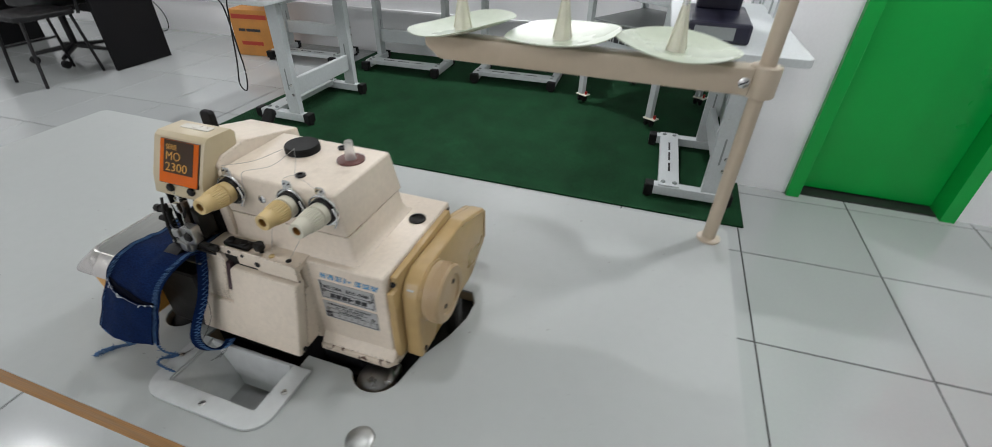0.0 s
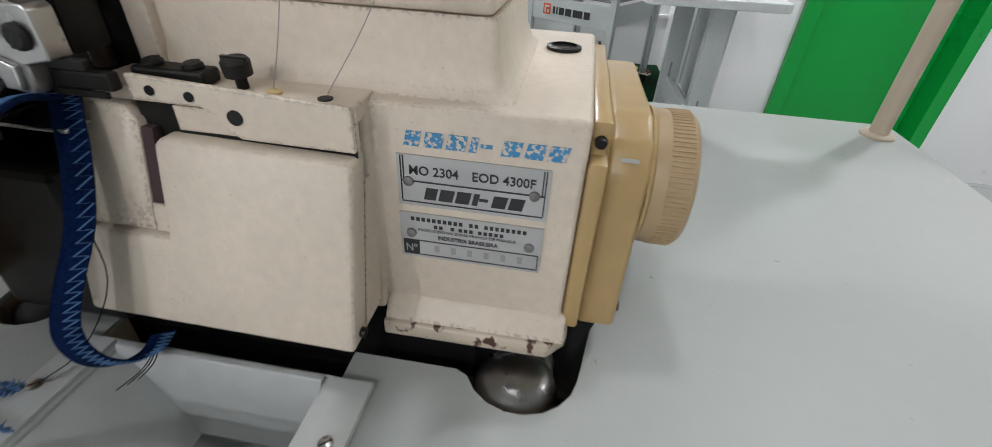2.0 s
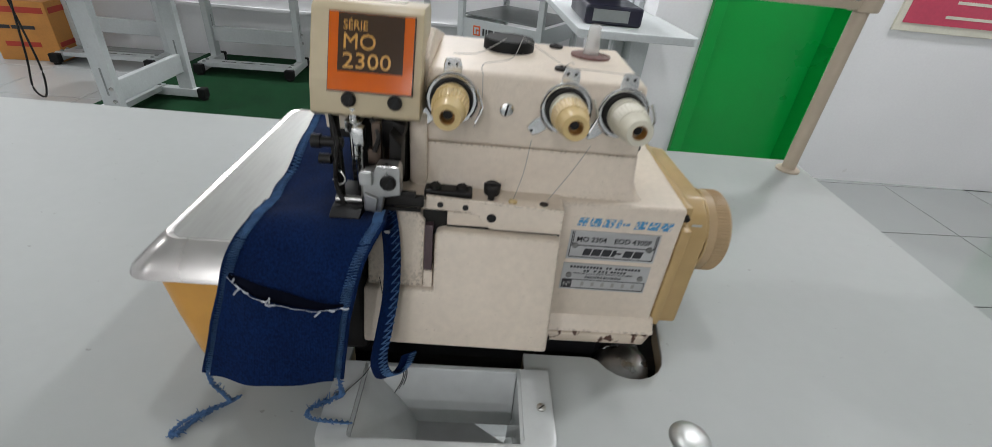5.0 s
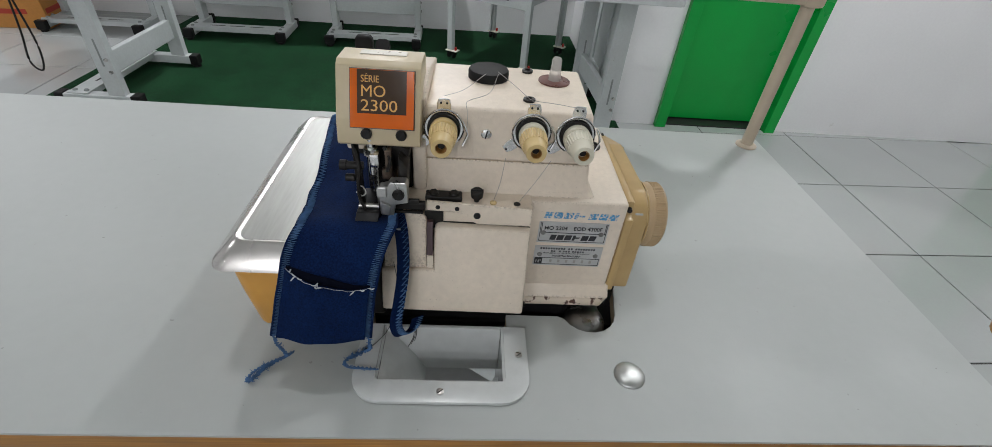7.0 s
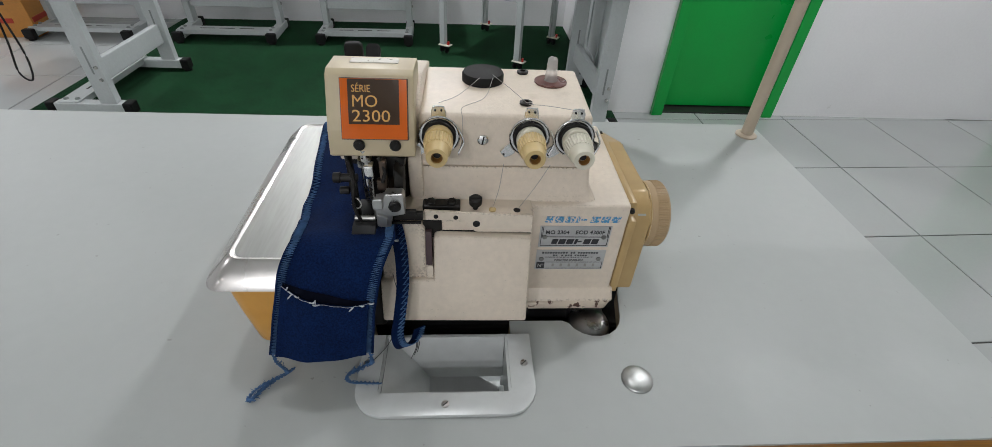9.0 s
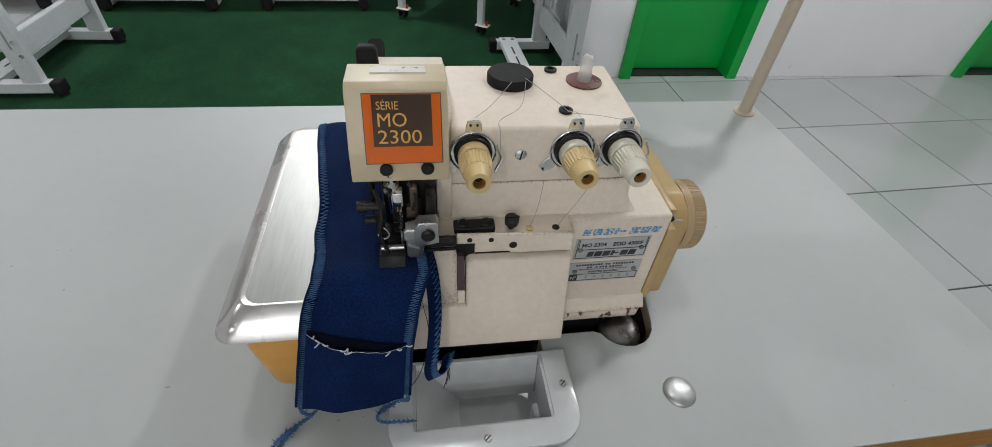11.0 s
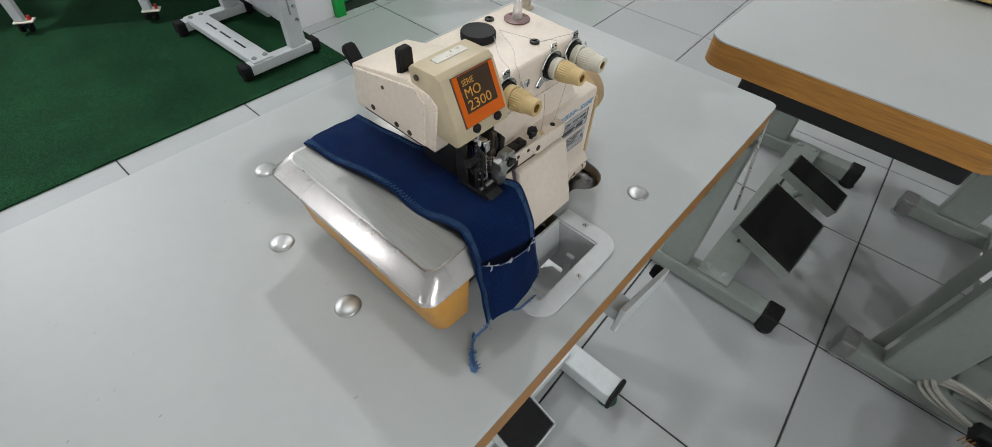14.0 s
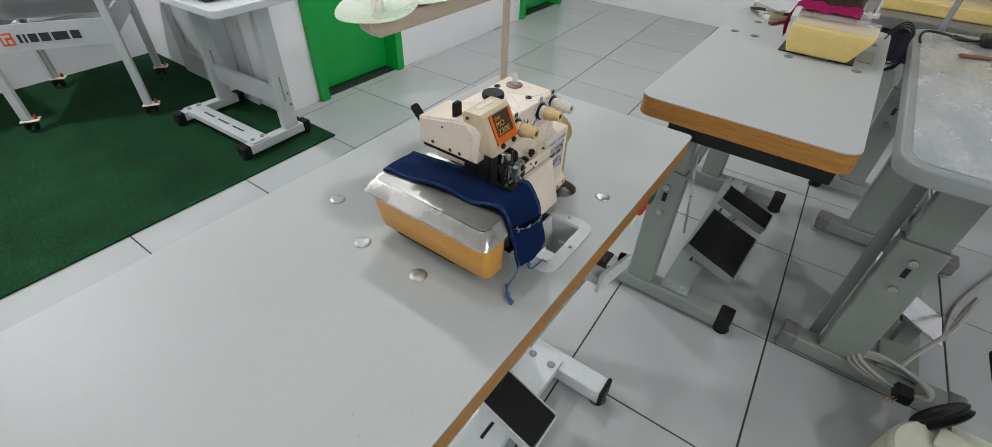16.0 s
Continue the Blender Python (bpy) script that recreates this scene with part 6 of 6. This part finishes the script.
def cloth_f(f, v):
    i = min(int(f), END - 1)
    return cloth_at(i, v).lerp(cloth_at(i + 1, v), f - i)


def lip(v, low):
    """Row of the slit's upper or lower lip across the cloth."""
    return 49.0 + 4.6 * v + (1.9 * math.sin(math.pi * v) ** 0.8 * (1.2 - 0.5 * v) if low else 0.0)


VS = [0.05 + 0.9 * k / 20 for k in range(21)]
bm = bmesh.new()
gl = []
for r_ in range(15):
    u = r_ / 14
    gl.append([bm.verts.new(cloth_f(lip(v, True) + (END - lip(v, True)) * u, v) + Vector((0, -0.0016 - 0.0022 * math.exp(-u * 6) * math.sin(math.pi * v), 0))) for v in VS])
for a, b in zip(gl, gl[1:]):
    for j in range(len(a) - 1):
        bm.faces.new((a[j], a[j + 1], b[j + 1], b[j]))
bmesh.ops.recalc_face_normals(bm, faces=bm.faces)
bmesh.ops.solidify(bm, geom=list(bm.faces), thickness=0.0008)
part("pocket_flap", bm, DENIM, dn, "denim pocket flap", smooth=60)


def slit(v):
    return cloth_f(lip(v, True), v) + Vector((0, -0.0026 - 0.0022 * math.sin(math.pi * v), 0.0002))


part("frayed_thread", tube([slit(v) + Vector((0, 0, 0.0004 * math.sin(40 * v))) for v in VS], 0.00016, 5, 3), WHITE_THREAD, dn, "frayed white cotton thread")
for v, du, h in ((0.10, 0.002, 0.003), (0.13, 0.004, -0.003), (0.17, -0.003, -0.0035), (0.20, 0.003, -0.0005), (0.36, 0.004, 0.002), (0.42, 0.001, 0.0045), (0.46, -0.004, 0.001), (0.80, -0.003, -0.003), (0.86, 0.003, 0.001), (0.94, 0.004, 0.001)):
    part("frayed_thread", tube([slit(v), slit(v) + Vector((du * 0.6, -0.0012, h * 0.5)), slit(v) + Vector((du, -0.0008, h))], 0.00048, 5, 4), WHITE_THREAD, dn)
# near-black sheet put in for the shade inside the open slit
bm = bmesh.new()
rw = [[bm.verts.new(cloth_f(lip(v, False), v) + Vector((0, -0.0014, 0))) for v in VS], [bm.verts.new(cloth_f(lip(v, True) + 0.4, v) + Vector((0, -0.0014, 0))) for v in VS]]
for k in range(20):
    bm.faces.new((rw[0][k], rw[0][k + 1], rw[1][k + 1], rw[1][k]))
part("pocket_lining", bm, surface("near_black_slit_shade", (0.002, 0.003, 0.009), 0.95, spec=0.1), dn)


def tail(pts, name="thread_tail", r=0.0006):
    """A fuzzy twisted thread tail lying on the table."""
    ps = smooth_path(pts, 10)
    a = [p + 0.0009 * Vector((math.cos(i * 1.1) + 0.4 * math.sin(i * 2.7), math.sin(i * 1.1), 0.4 * math.sin(i * 0.9))) for i, p in enumerate(ps)]
    b = [p - 0.0009 * Vector((math.cos(i * 1.1) + 0.4 * math.sin(i * 2.7), math.sin(i * 1.1), 0.4 * math.sin(i * 0.9))) for i, p in enumerate(ps)]
    fz = []
    for i in range(0, len(ps) - 1, 2):
        d = Vector((random.uniform(-1, 1), random.uniform(-1, 1), random.uniform(-0.2, 0.8))) * 0.0028
        fz.append(tube([ps[i], ps[i] + d], 0.00025, 3, 1))
    for i in range(int(len(ps) * 0.42), int(len(ps) * 0.56)):
        for _ in range(5):
            d = Vector((random.uniform(-1, 1), random.uniform(-1, 1), random.uniform(-0.1, 0.9))) * 0.0036
            fz.append(tube([ps[i] - d * 0.4, ps[i] + d * 0.3, ps[i] + d + Vector((0.0008, 0, 0))], 0.0003, 3, 1))
    return part(name, merge(tube(a, r, 5, 1), tube(b, r, 5, 1), *fz), STITCH, dn, "fuzzy light blue thread tail")


T0 = TOP + 0.0022
tail([cloth_at(len(SPINE) - 1, 0.02), (0.617, 1.2385, 0.793), (0.6165, 1.244, 0.778), (0.6145, 1.249, T0 + 0.003), (0.610, 1.247, T0), (0.602, 1.240, T0), (0.595, 1.229, T0), (0.592, 1.230, T0), (0.596, 1.237, T0 + 0.001), (0.605, 1.244, T0 + 0.001), (0.613, 1.250, T0), (0.618, 1.254, T0 + 0.001)])
tail([cloth_at(len(SPINE) - 1, 0.99), (0.6815, 1.2405, 0.791), (0.679, 1.248, 0.777), (0.674, 1.252, T0 + 0.006), (0.664, 1.249, T0 + 0.003), (0.6595, 1.2435, T0 + 0.003), (0.664, 1.2395, T0 + 0.004), (0.674, 1.2385, T0 + 0.004), (0.685, 1.2378, T0 + 0.004)])
# narrow selvedge strip looping down at the side
bm = bmesh.new()
LOOP = smooth_path([(0.6955, 1.302, 0.8700), (0.6985, 1.297, 0.8640), (0.7012, 1.290, 0.8480), (0.7018, 1.280, 0.8270), (0.6995, 1.268, 0.8080), (0.6970, 1.262, 0.7920), (0.6985, 1.263, 0.7780), (0.7030, 1.269, 0.7700), (0.7085, 1.277, 0.7690), (0.7110, 1.283, 0.7735)], 5)
sa = [bm.verts.new(p + Vector((-0.0043, -0.0021, 0))) for p in LOOP]
sb_ = [bm.verts.new(p + Vector((0.0043, 0.0021, 0.0008))) for p in LOOP]
for k in range(len(LOOP) - 1):
    bm.faces.new((sa[k], sa[k + 1], sb_[k + 1], sb_[k]))
bmesh.ops.recalc_face_normals(bm, faces=bm.faces)
bmesh.ops.solidify(bm, geom=list(bm.faces), thickness=0.0009)
part("selvedge_strip", bm, DENIM, dn, "narrow curled denim strip", smooth=60)
zz = [LOOP[k // 2] + (Vector((0.0046, 0.0008, 0.0003)) if k % 2 else Vector((0.0004, -0.0014, 0.0006))) for k in range(2 * len(LOOP))]
part("overlock_stitching", tube(zz, 0.0005, 4, 1), STITCH, dn)
for k in range(3):
    part("loose_end", tube([(0.708, 1.281, 0.7685), (0.711 - 0.001 * k, 1.274 - 0.002 * k, 0.766), (0.710 - 0.0022 * k, 1.266 - 0.003 * k, 0.7645)], 0.0003, 4, 4), BLACK, dn)
part("loose_end", tube([(0.694, 1.288, 0.83), (0.697, 1.283, 0.80), (0.690, 1.268, 0.777), (0.676, 1.256, 0.766)], 0.0003, 4, 5), BLACK, dn)

# ---- floor tiles, each a piece of its own ----
fl = solid("floor", box(X_W - THICK, X_E + THICK, Y_S - THICK, Y_BACK + THICK, -0.12, -0.0025), GROUT, (0, 0, 0), "floor of large glossy white tiles with dark joints", "floor", kind="structure")
U, V = Vector((0.4820, 0.0180, 0)), Vector((-0.006, 0.4815, 0))  # the tiles are laid slightly out of square
JOINT = 0.0026
tile_bm = bmesh.new()
for z in (-0.010, -0.0012, 0.0):
    k = 0.5 - (JOINT + (0.0012 if z == 0.0 else 0.0)) / 0.5
    for a, b in ((-k, -k), (k, -k), (k, k), (-k, k)):
        tile_bm.verts.new(U * a + V * b + Vector((0, 0, z)))
tile_bm.verts.ensure_lookup_table()
for r_ in (0, 4):
    for q in range(4):
        tile_bm.faces.new([tile_bm.verts[r_ + n] for n in (q, (q + 1) % 4, (q + 1) % 4 + 4, q + 4)])
tile_bm.faces.new(tile_bm.verts[8:12])
tile_bm.faces.new(tile_bm.verts[0:4][::-1])
bmesh.ops.recalc_face_normals(tile_bm, faces=tile_bm.faces)
tile_me = bpy.data.meshes.new("tile")
tile_bm.to_mesh(tile_me)
tile_bm.free()
tile_me.materials.append(TILE)
for i in range(-15, 8):
    for j in range(-9, 10):
        at = Vector((1.531, 0.836, 0)) + U * (i + 0.5) + V * (j + 0.5)
        x, y = at.x, at.y
        if x - 0.25 > X_E or x + 0.25 < X_W or y + 0.25 < Y_S or y - 0.25 > Y_BACK:
            continue
        if x - 0.25 > X_NOOK and y - 0.25 > Y_DOOR - 0.01:
            continue
        if -1.0 < x < 1.25 and y > 3.2:
            continue
        t = new("tile", tile_me)
        t.parent = fl
        t.location = at
